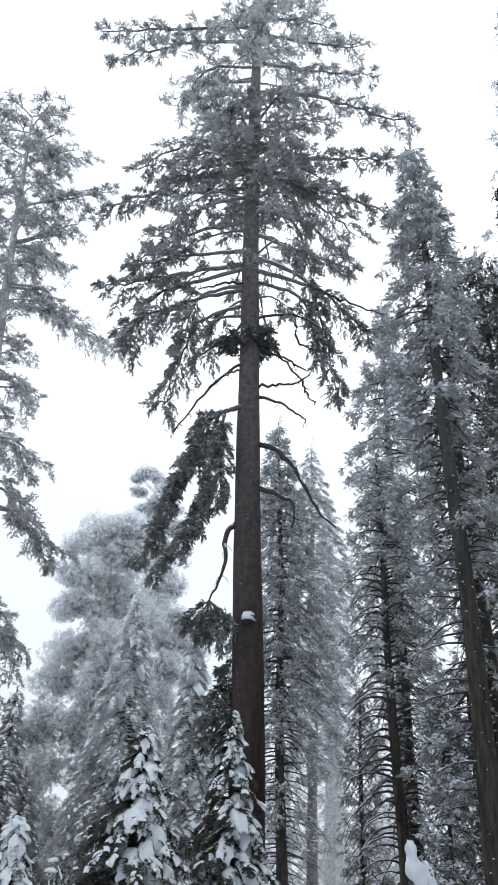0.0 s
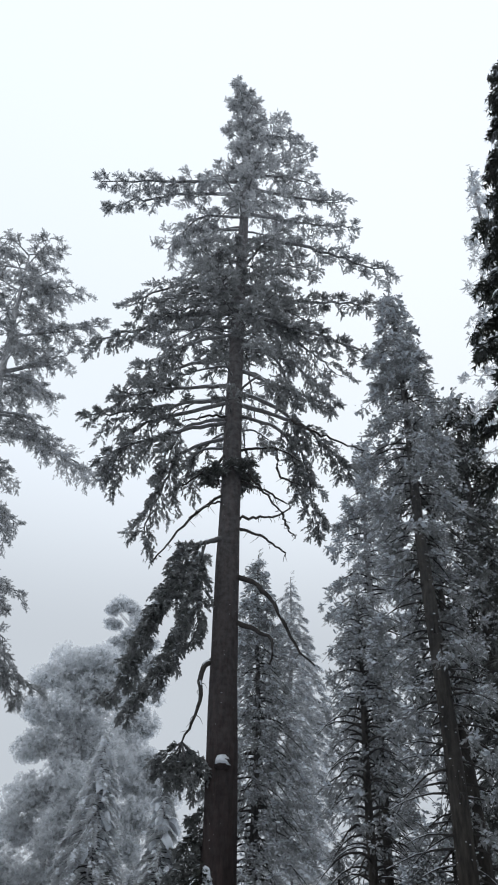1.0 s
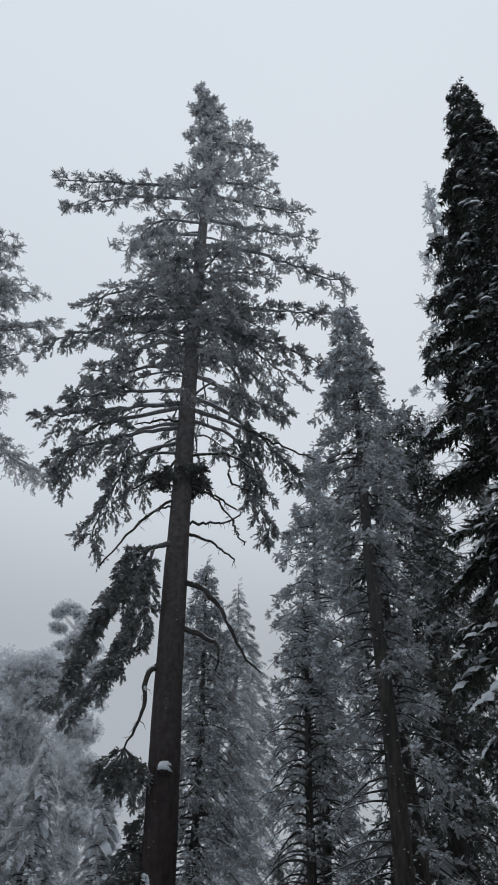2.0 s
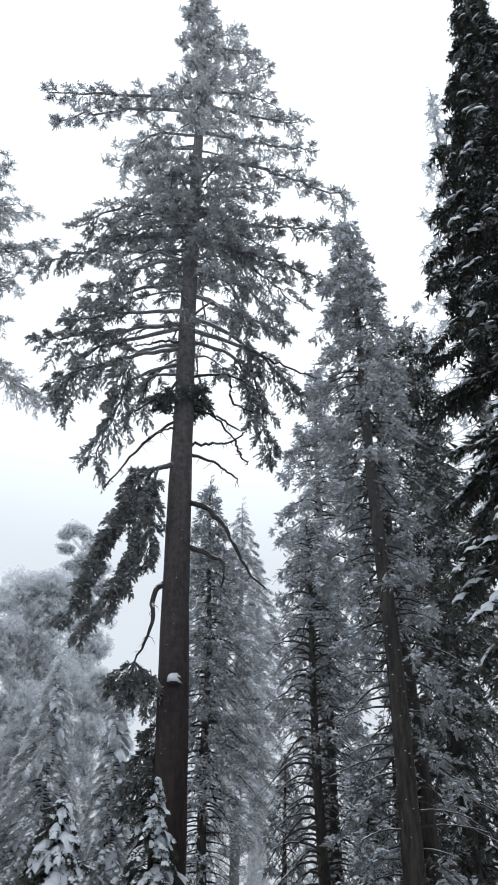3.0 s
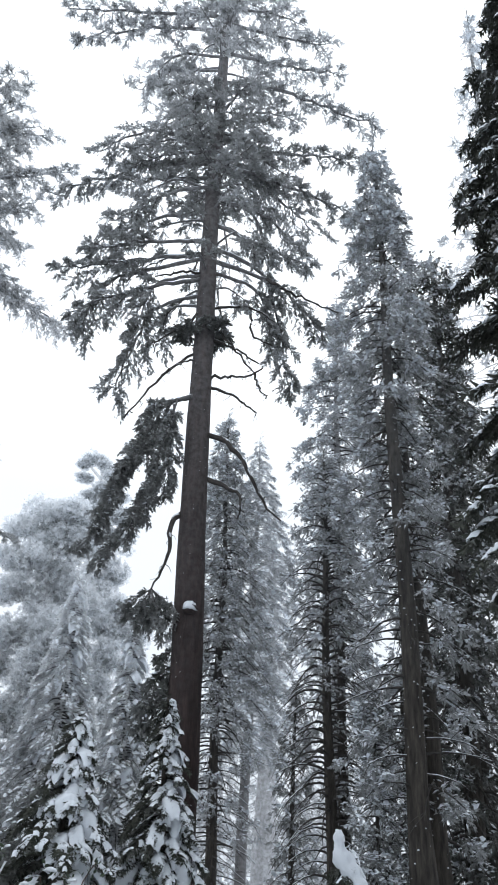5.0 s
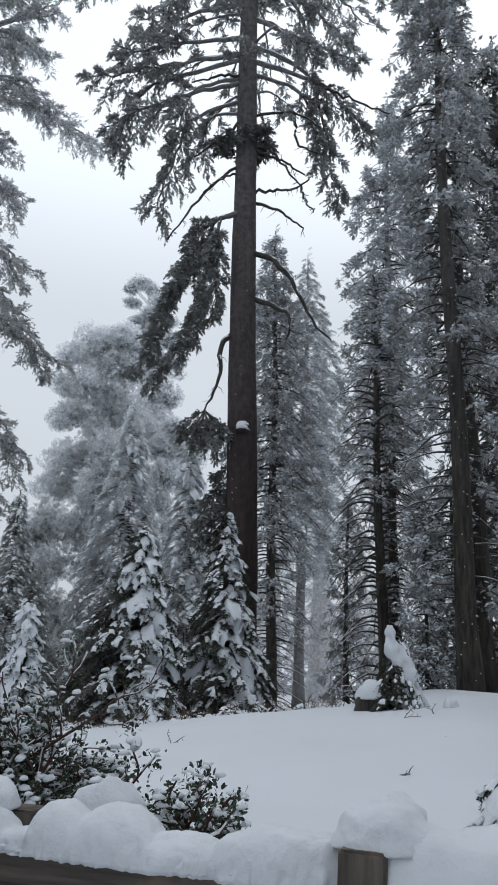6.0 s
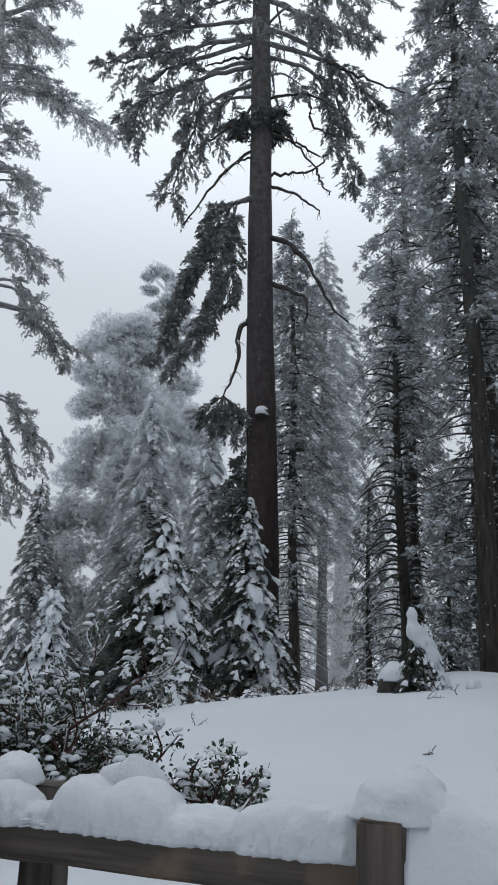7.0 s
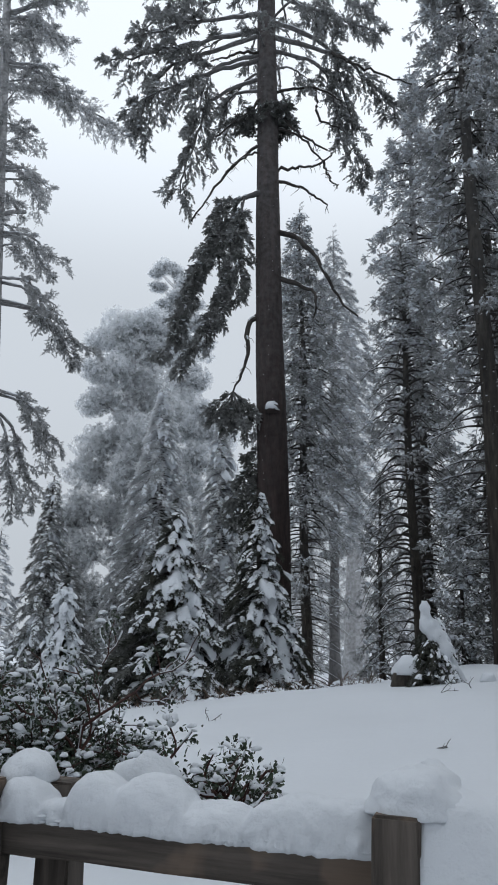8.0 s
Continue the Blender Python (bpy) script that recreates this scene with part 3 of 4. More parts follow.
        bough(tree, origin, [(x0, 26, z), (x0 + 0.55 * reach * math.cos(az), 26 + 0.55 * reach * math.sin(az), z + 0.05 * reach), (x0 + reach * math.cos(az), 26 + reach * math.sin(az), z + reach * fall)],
              r, 0.3 if z > 28 else 0.55, 0.034 + 0.007 * reach, 0.95 if z < 40 else 0.75, 0.3 if z < 32 else 0.12, haze(z), 0.24, 0.06 if z < 30 else 0.02, 0.095 if z < 33 else 0.118, dens=3.3 if z < 33 else 4.2)
    # a thick dark mass close round the stem half way up the crown
    for n in range(20):
        z = 27.0 + 6.0 * (n + r.uniform()) / 20
        az = n * 2.39996 + r.uniform(-0.4, 0.4)
        reach = r.uniform(1.6, 3.2)
        x0 = trunk_x(z)
        bough(tree, origin, [(x0, 26, z), (x0 + reach * math.cos(az), 26 + reach * math.sin(az), z + reach * r.uniform(-0.35, 0.2))], r, 0.15, 0.035, 0.9, 0.2, 5, 0.25, 0.04, 0.10, dens=4.6, snow_line=False)
    # short needled shoots close round the upper stem, up to the forked leader
    for n in range(22):
        z = 38 + 11.6 * n / 21
        az = n * 2.4
        q = float(np.interp(z, (38, 46, 49.6), (0.9, 0.55, 0.25)))
        bough(tree, origin, [(trunk_x(z), 26, z), (trunk_x(z) + q * math.cos(az), 26 + q * math.sin(az), z + 0.4)], r, 0.1, 0.03, 0.5, 0.05, 6, 0.25, 0.02, 0.115, dens=8, snow_line=False)
    bough(tree, origin, [(trunk_x(46.8), 26, 46.8), (-0.35, 26, 48.2), (-0.35, 26, 49.5)], r, 0.1, 0.05, 0.35, 0.0, 6, 0.22, 0.02, 0.09, dens=8, snow_line=False)
    # the hanging bough low on the trunk: a stout arm that bends down, with side boughs falling from it
    falls = [((0.30, 17.2), (-0.30, 16.95), (-1.06, 16.8)), ((-1.06, 16.75), (-1.58, 14.72), (-2.06, 12.96), (-2.81, 10.8)), ((-0.25, 16.85), (-0.68, 14.56), (-1.05, 12.39), (-2.37, 10.47)),
             ((-0.35, 16.8), (-0.3, 14.8), (-0.32, 13.2)), ((-1.06, 16.76), (-1.15, 15.85), (-1.01, 15.19)), ((-1.41, 15.17), (-1.92, 13.83), (-2.54, 12.09)),
             ((-0.47, 16.85), (-1.01, 15.19), (-1.74, 14.05)), ((-0.7, 14.5), (-0.95, 13.3), (-1.45, 11.9))]
    for k, pts in enumerate(falls):
        bough(tree, origin, [(x, 25.75 - 0.12 * (k % 3), z) for x, z in pts], r, 0.5 if k == 0 else 0.06, 0.10 if k == 0 else 0.036, 0.50, 0.55, 3, 0.19, 0.06, 0.09, dens=7.5)
    # bare limbs, by corner points on the trunk's plane
    bare = [((0.80, 15.80), (1.99, 15.29), (2.73, 13.8), (2.95, 13.07), (3.69, 12.43)), ((0.80, 14.05), (1.84, 13.59), (2.35, 13.35), (2.18, 12.38)), ((0.35, 12.62), (-0.11, 12.28), (0.03, 11.01), (-0.47, 9.67)),
            ((0.40, 21.3), (-0.26, 20.34), (-1.35, 19.3)), ((0.40, 19.4), (-0.77, 18.16), (-2.1, 15.9)), ((0.40, 19.1), (-0.47, 18.42), (-0.96, 17.87)), ((0.7, 21.5), (2.24, 21.57), (3.21, 20.9)),
            ((2.85, 23.08), (3.94, 22.41), (5.78, 21.68)), ((0.7, 20.0), (1.87, 19.42), (2.68, 18.84)), ((0.8, 18.25), (2.22, 18.22), (2.83, 18.66)), ((0.9, 17.8), (1.83, 17.31), (2.67, 16.68)),
            ((2.2, 21.52), (2.38, 20.06), (3.13, 19.76)), ((2.52, 18.5), (2.75, 17.72), (3.01, 17.32)), ((0.9, 20.6), (1.66, 19.52), (2.53, 18.4)), ((0.3, 23.2), (-0.59, 22.92), (-1.64, 22.45))]
    for pts in bare:
        p = [(x, 25.7 - 0.06 * i, z) for i, (x, z) in enumerate(pts)]
        if abs(p[0][0] - 0.6) < 0.6:
            p[0] = (p[0][0], 25.95, p[0][2])
        curve, length = smooth_path(p, 15)
        curve = curve - origin
        curve[1:-1] += r.normal(0, 0.03, (13, 3))
        rad = np.linspace(0.11 if pts[0][1] < 17 else 0.062, 0.028, 15) * (1 if length > 2 else 0.8)
        wood, white = Soup(), Soup()
        wood.tube(curve, rad, 7, 0.1)
        for _ in range(7):
            i = r.integers(4, 15)
            d = unit(r.normal(0, 1, 3) + (0, 0, -0.5))
            wood.tube([curve[i], curve[i] + d * 0.2, curve[i] + d * 0.2 + r.normal(0, 0.1, 3) + (0, 0, -0.12)], [0.016, 0.011, 0.005], 4, 0, False)
        branch = part("limb", wood, TWIG, tree, "bare crooked limb")
        white.tube(curve[1:14] + np.outer(rad[1:14] * 0.6, (0, 0, 1)), rad[1:14] * r.uniform(0.45, 0.8, 13), 5, 0.2)
        part("snow", white, SNOW, branch, "thin snow lying along the limb")
    # needle clumps: the collar round the trunk, and the tuft at the end of the crooked limb
    for k in range(8):
        a = k * 0.8
        bough(tree, origin, [(trunk_x(20.3), 26, 20.3), (trunk_x(20.3) + (0.85 + 0.35 * (math.cos(a) < -0.5)) * math.cos(a), 26 + 0.8 * math.sin(a), 20.35 - 0.2 * math.sin(2 * a))], r, 0.35, 0.04, 0.42, 0.5, 2, 0.19, 0.16, dens=13, snow_line=False)
    for k in range(8):
        bough(tree, origin, [(-0.47, 25.6, 9.7), (-1.1 + 0.2 * k, 25.6 + 0.25 * math.sin(k), 9.25 - 0.35 * (k % 3))], r, 0.15, 0.025, 0.5, 0.6, 3, 0.19, 0.05, 0.08, dens=7, snow_line=False)
    for k in range(4):
        bough(tree, origin, [(trunk_x(8.0), 26.1, 8.2 - 0.4 * k), (-0.05 - 0.15 * k, 26.2, 7.7 - 0.75 * k)], r, 0.3, 0.03, 0.55, 0.6, 2, 0.19, 0.08, dens=8, snow_line=False)
    # the snow-capped burl on the trunk
    knob, cap = Soup(), Soup()
    c = np.array([trunk_x(9.2) - 0.02, 26 - 0.52, 9.15]) - origin
    knob.scatter(dollop(10, 2), c[None], np.eye(3)[None], np.array([[0.29, 0.26, -0.42]]))
    burl = part("burl", knob, BARK_MAIN, tree, "rounded burl on the bark")
    cap.scatter(dollop(12, 4), c[None] + (0, -0.06, -0.04), np.eye(3)[None], np.array([[0.25, 0.24, 0.46]]))
    part("snow_cap", cap, SNOW, burl, "small cap of snow")
    bits = Soup()
    z, a = r.uniform(0.5, 22, 70), r.uniform(3.3, 6.1, 70)
    w = r.uniform(0.004, 0.016, 70)
    bits.scatter(DOLLOP_SMALL, np.stack([[trunk_x(q) + trunk_r(q) * math.cos(b) for q, b in zip(z, a)], [26 + trunk_r(q) * math.sin(b) for q, b in zip(z, a)], z], 1) - origin,
                 axes_along(np.stack([-np.sin(a), np.cos(a), 0 * a], 1), np.tile((0, 0, 1.0), (70, 1))), np.stack([w, w * 0.7, w * 1.3], 1))
    part("snow_flecks", bits, SNOW, tree, "flecks of snow stuck on the bark", kind="stuff")


old_pine()


# ------------------------------------------------------------------ the pine at the clearing's edge, half lost in fog
def misty_pine():
    r = np.random.default_rng(23)
    x0, y0 = -11.6, 36.0
    origin = np.array([x0, y0, float(ground_z(x0, y0)) - 0.15])
    tree = thing("pine_tree", origin, "haze-grey pine with drooping boughs half lost in fog", "tree")
    lean = lambda z: -11.3 - 0.055 * z
    zs = np.linspace(0, 44, 24)
    trunk = Soup()
    trunk.tube(np.array([(lean(z), y0, z) for z in zs]) - origin, [0.52 * (1 - z / 46) ** 0.8 + 0.02 for z in zs], 14, 0.04)
    # fog is put into this pine's bark and needle colours, partly see-through
    part("trunk", trunk, bark_mat("hazed_bark", (0.05, 0.042, 0.04), (0.12, 0.10, 0.09), 0.18, 0.5, 40.0, 0.7), tree)
    rows = [(29.3, -6.3, 26.5, .25, 5), (33.4, -9.8, 32.4, .2, 6), (30.6, -9.0, 28.5, .25, 5), (20.9, -9.1, 19.2, .35, 4), (17.4, -7.7, 15.2, .3, 3),
            (12.9, -8.5, 10.2, .25, 3), (12.2, -9.7, 7.8, .3, 3), (36.5, -7.8, 38.6, .25, 6), (33.6, -9.3, 35.9, .3, 6), (24.5, -9.9, 23.0, .4, 5),
            (40.0, -9.6, 41.0, .2, 6), (41.5, -11.8, 43.8, .1, 6), (18.5, -9.0, 16.6, .3, 3)]
    for z, tx, tz, s0, level in rows:
        for k in range(2):
            d = r.uniform(-1.0, 1.0)
            mx = 0.5 * (lean(z) + tx) - 0.2 * k
            bough(tree, origin, [(lean(z), y0, z - 0.2 * k), (mx, y0 + 0.5 * d, z - 0.3 * (z - tz) + 0.3), (tx - 0.6 * k, y0 + d, tz - 0.5 * k)], r, s0, 0.075, 0.95, 0.3, min(8, level + 3), 0.25, 0.08, haze_step=0.085, dens=4.2)
    for n in range(56):
        z = 20 + 24.5 * (n + r.uniform()) / 56
        az = n * 2.39996
        reach = float(np.interp(z, (20, 28, 34, 42, 44.5), (1.6, 2.6, 3.6, 3.6, 2.0))) * r.uniform(0.6, 1)
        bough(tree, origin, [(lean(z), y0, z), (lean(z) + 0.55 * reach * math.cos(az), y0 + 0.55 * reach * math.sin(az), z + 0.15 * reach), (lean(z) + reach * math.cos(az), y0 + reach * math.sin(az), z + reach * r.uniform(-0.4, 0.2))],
              r, 0.25, 0.05, 1.0, 0.2, 8, 0.3, 0.03, haze_step=0.066, dens=4.6)
    stub = Soup()
    stub.tube(np.array([(lean(21.8), y0, 21.8), (-11.6, y0 - 0.3, 21.85), (-11.0, y0 - 0.4, 21.8)]) - origin, [0.13, 0.11, 0.1], 8, 0.06)
    part("limb", stub, bark_mat("hazed_bark", (0.05, 0.042, 0.04), (0.12, 0.10, 0.09), 0.18, 0.5, 40.0, 0.7), tree, "snapped-off stub of a limb")


misty_pine()

# ------------------------------------------------------------------ the forest
FIRS = "snow-laden young firs"
conifer("fir_tree", "young fir bowed under heavy lumps of snow", -1.64, 18, 4.25, 1.62, 0.07, cone, 105, 0.03, 0.62, 0.12, 0.33, 0, 0.16, 31, (0.06, 0), pad=0.11, per_m=30, group=FIRS, vary=0.85, slabs=0.72, windward=0.8)
conifer("fir_tree", "slender young fir with snow on every branch", 0.42, 20, 5.05, 1.38, 0.08, cone, 125, 0.03, 0.6, 0.1, 0.33, 0, 0.18, 32, (-0.12, 0), pad=0.10, per_m=30, group=FIRS, slabs=0.45, windward=0.8)
conifer("fir_tree", "small fir almost buried in snow", -3.68, 17, 2.75, 0.75, 0.05, cone, 60, 0.03, 0.7, 0.1, 0.3, 1, 0.3, 33, (0, 0), pad=0.14, per_m=20, group=FIRS, slabs=0.95)
conifer("fir_tree", "young fir frosted with snow", -7.6, 32, 9.9, 1.6, 0.07, cone, 250, 0.03, 0.6, 0.1, 0.42, 3, 0.3, 34, (-0.15, 0), pad=0.11, per_m=16, group=FIRS, slabs=0.1, windward=0.4)
# rise and level paint fog into these needles, paler towards the top
conifer("spruce_tree", "tall haze-greyed spruce standing in fog", -4.85, 45, 18.5, 4.5, 0.16, cone, 290, 0.03, 0.75, 0.1, 0.62, 5, 0.42, 35, (0, 0), pad=0.14, per_m=10, slabs=0.1, rise=(17.0, 0.42, 0.95), windward=0.4, bark=bark_mat("spruce_bark_hazed", (0.12, 0.11, 0.11), (0.24, 0.22, 0.22), 0.4, 0.6, 20.0))
conifer("spruce_tree", "haze-greyed spruce standing in fog", -1.05, 38, 13.9, 2.7, 0.11, cone, 270, 0.03, 0.6, 0.1, 0.46, 3, 0.28, 36, (-0.15, 0), pad=0.13, per_m=13, slabs=0.3, rise=(12.0, 0.34, 0.75), windward=0.5, bark=bark_mat("spruce_bark_hazed", (0.12, 0.11, 0.11), (0.24, 0.22, 0.22), 0.4, 0.6, 20.0))
conifer("fir_tree", "dark frosted fir among the spruces", -8.6, 40, 8.2, 2.5, 0.09, cone, 190, 0.03, 0.5, 0.1, 0.6, 5, 0.2, 37, pad=0.14, per_m=9, rise=(8.0, 0.2, 0.5))
conifer("fir_tree", "dark frosted fir behind the clearing", -4.4, 36, 6.8, 2.4, 0.09, cone, 170, 0.03, 0.5, 0.1, 0.55, 4, 0.2, 38, pad=0.12, per_m=10, rise=(7.0, 0.1, 0.35))
conifer("fir_tree", "snowy fir at the clearing's edge, paled by fog", -13.2, 44, 9.5, 2.4, 0.1, cone, 120, 0.03, 0.5, 0.1, 0.6, 8, 0.3, 39, pad=0.2, per_m=9)

# far giants; haze is put into their pale, see-through bark and needles
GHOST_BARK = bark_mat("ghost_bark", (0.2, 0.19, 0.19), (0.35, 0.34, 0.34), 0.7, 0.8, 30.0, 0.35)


def giant(label, x, y, height, r0, clumps, seed, haze, soft=10):
    """An old tree whose crown is a pile of billowing clumps; clumps: x from the stem, height, breadth, depth."""
    r = np.random.default_rng(seed)
    z0 = float(ground_z(x, y)) - 0.15
    tree = thing("giant_tree", (x, y, z0), label, "tree", "giants in the fog")
    stem, green, wood = Soup(), Soup(), Soup()
    zs = np.linspace(0, height + 1.0, 12)
    stem.tube(np.stack([0.1 * np.sin(zs), 0 * zs, zs], 1), r0 * (1 - zs / (height + 1.01)) ** 0.6 + 0.05, 12, 0.06)
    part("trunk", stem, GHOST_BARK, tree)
    for cx, cz, wide, tall in clumps:
        cz += 1.2
        c = np.array([cx, r.uniform(-0.5, 0.5) * wide, cz])
        wood.tube([(0, 0, max(0.5, cz - 0.8 - 0.3 * abs(cx))), c * (0.6, 0.6, 1) + (0, 0, -0.3), c], [0.16, 0.12, 0.06], 5, 0.1)
        lobes = int(9 + 6 * wide)
        for _ in range(lobes):
            q = c + unit(r.normal(size=3)) * (wide * 0.85, wide * 0.85, tall * 0.95) * r.uniform(0.5, 1)
            w = r.uniform(0.34, 0.62) * min(wide, 1.9)
            n = int(48 * w + 14)
            at = q + unit(r.normal(size=(n, 3))) * (w, w, w * 0.75) * np.cbrt(r.uniform(0.05, 1.5, n))[:, None]
            sz = 0.34 * r.uniform(0.6, 1.2, n)
            green.scatter(TUFT_BIG, at, axes_along(unit(at - q + r.normal(0, 0.4, (n, 3))), unit(r.normal(size=(n, 3)))), np.stack([sz] * 3, 1))
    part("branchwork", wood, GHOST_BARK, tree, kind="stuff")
    part("crown", green, needles_mat(soft, 0.03, (height, *haze)), tree, smooth=False, kind="stuff")
    return tree


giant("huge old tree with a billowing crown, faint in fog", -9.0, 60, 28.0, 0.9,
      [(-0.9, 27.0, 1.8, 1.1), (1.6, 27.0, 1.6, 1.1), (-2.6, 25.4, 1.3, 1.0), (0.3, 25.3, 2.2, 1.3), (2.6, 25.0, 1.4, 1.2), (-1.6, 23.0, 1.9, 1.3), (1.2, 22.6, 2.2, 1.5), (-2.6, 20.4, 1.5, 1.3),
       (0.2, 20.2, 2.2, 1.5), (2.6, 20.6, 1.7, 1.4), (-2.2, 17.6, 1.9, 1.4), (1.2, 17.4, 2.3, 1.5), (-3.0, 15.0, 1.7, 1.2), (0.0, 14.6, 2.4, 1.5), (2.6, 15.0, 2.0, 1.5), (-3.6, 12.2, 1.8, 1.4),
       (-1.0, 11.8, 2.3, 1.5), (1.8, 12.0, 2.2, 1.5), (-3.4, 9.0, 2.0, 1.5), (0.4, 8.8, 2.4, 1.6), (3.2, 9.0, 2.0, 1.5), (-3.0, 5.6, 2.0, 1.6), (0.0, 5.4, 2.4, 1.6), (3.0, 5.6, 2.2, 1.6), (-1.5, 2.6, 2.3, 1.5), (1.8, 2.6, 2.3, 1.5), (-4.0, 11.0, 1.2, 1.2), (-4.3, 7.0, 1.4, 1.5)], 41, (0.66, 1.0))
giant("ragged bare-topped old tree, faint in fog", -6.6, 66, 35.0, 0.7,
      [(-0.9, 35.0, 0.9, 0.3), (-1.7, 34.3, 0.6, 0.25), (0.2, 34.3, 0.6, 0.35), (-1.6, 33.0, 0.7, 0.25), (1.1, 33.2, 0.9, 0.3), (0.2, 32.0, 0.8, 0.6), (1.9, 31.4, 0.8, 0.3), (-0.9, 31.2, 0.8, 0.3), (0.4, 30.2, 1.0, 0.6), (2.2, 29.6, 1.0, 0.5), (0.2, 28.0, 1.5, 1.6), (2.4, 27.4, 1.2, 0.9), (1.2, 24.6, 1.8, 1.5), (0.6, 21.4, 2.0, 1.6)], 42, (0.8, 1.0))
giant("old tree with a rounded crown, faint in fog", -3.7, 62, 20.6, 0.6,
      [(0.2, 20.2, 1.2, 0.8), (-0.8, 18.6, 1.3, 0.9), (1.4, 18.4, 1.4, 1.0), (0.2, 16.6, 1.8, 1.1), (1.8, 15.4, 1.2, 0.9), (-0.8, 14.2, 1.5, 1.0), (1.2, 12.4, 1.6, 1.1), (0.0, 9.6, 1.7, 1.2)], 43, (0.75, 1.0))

# behind the old pine
conifer("fir_tree", "tall snow-dusted fir with thin bare lower branches", 2.62, 33, 22.0, 1.0, 0.21, outline((0, 1.1), (0.2, 1.6), (0.45, 2.1), (0.6, 1.9), (0.75, 1.35), (0.88, 0.75), (1, 0.1)), 360, 0.04, 0.85, 0.1, 0.42, 5, 0.58, 51, (-0.42, 0), pad=0.10, per_m=15, bare=0.7, vary=0.7, bunch=9)
# level and pale bark carry the haze in these trees' own colours
conifer("fir_tree", "pointed fir with a straight bare trunk, grey in fog", 5.18, 46, 27.7, 1.0, 0.30, outline((0, 1.0), (0.3, 2.0), (0.6, 2.5), (0.8, 1.55), (1, 0.1)), 230, 0.3, 0.6, 0.1, 0.6, 7, 0.3, 53, pad=0.14, per_m=8, bark=bark_mat("hazed_grey_bark", (0.05, 0.045, 0.045), (0.12, 0.11, 0.105), 0.12, 0.4, 30.0))
conifer("fir_tree", "thick pale trunk of a fir in fog", 7.25, 53, 26.0, 2.6, 0.75, column, 140, 0.35, 0.5, 0.05, 0.7, 8, 0.3, 54, pad=0.2, per_m=8, bark=bark_mat("pale_hazed_bark", (0.12, 0.10, 0.10), (0.24, 0.20, 0.195), 0.55, 0.7, 30.0, 0.6))

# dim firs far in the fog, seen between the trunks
# their dim grey is haze mixed into needle and bark colour
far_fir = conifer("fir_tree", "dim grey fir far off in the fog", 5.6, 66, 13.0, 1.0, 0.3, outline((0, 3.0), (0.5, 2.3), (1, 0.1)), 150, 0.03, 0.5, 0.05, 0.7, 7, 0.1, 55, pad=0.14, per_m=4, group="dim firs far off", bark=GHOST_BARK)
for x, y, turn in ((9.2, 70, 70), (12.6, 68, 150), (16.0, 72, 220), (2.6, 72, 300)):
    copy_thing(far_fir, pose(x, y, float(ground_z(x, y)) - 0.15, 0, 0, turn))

# the dark group of firs
DARK = "dark snow-loaded firs"
# level lightens their needle colour as haze, besides the snow lying on them
conifer("fir_tree", "tall fir with a dark mossy trunk and snowy hanging boughs", 6.42, 20, 23.9, 1.0, 0.27, outline((0, 1.4), (0.3, 1.55), (0.6, 1.4), (0.72, 1.5), (0.8, 1.1), (0.9, 0.65), (1, 0.3)), 330, 0.09, 0.8, 0.2, 0.42, 5, 0.62, 61, (-0.6, 0), pad=0.10, per_m=19, bare=0.42, vary=0.55, group=DARK, fleck=220, sides=14, inner=0.14, front=0.2, bunch=12)
conifer("fir_tree", "dark-trunked fir close beside a taller one", 7.3, 21.4, 19.5, 2.2, 0.24, column, 130, 0.08, 0.85, 0.0, 0.42, 2, 0.3, 62, (-0.5, 0.3), pad=0.09, per_m=15, bunch=9, bare=0.4, group=DARK, fleck=80, front=0.05)
conifer("fir_tree", "broad frosted fir with snow on its boughs", 7.2, 32, 28.0, 1.0, 0.30, outline((0, 0.9), (0.2, 1.4), (0.4, 2.3), (0.6, 2.4), (0.76, 2.0), (0.85, 1.0), (1, 0.2)), 210, 0.28, 0.8, 0.1, 0.46, 6, 0.6, 63, (-0.1, 0), bark=bark_mat("hazed_grey_bark", (0.05, 0.045, 0.045), (0.12, 0.11, 0.105), 0.12, 0.4, 30.0), pad=0.12, per_m=13, group=DARK, vary=0.5, bunch=9)
conifer("fir_tree", "slim fir with arching bare branches lined with snow", 5.60, 26, 15.0, 1.0, 0.19, outline((0, 1.3), (0.3, 1.55), (0.7, 1.3), (1, 0.3)), 210, 0.05, 0.95, 0.55, 0.42, 5, 0.55, 64, (-0.35, 0), pad=0.10, per_m=13, bare=0.85, thick=1.3, group=DARK, bunch=8)
conifer("fir_tree", "slim dark fir with snowy boughs", 6.26, 27, 14.5, 1.0, 0.20, outline((0, 0.8), (0.3, 1.2), (0.7, 1.2), (1, 0.3)), 150, 0.06, 0.9, 0.2, 0.4, 5, 0.55, 65, (-0.25, 0), pad=0.10, per_m=10, bare=0.6, group=DARK, bunch=8)
conifer("fir_tree", "dark dense fir, its tiers edged with snow", 8.9, 14, 29.6, 1.0, 0.42, outline((0, 2.9), (0.35, 2.8), (0.5, 2.4), (0.62, 2.0), (0.72, 1.6), (0.82, 0.9), (0.9, 0.45), (1, 0.1)), 330, 0.22, 0.5, 0.1, 0.62, 0, 0.3, 66, (0, 0), pad=0.15, per_m=9, vary=0.8, group=DARK)
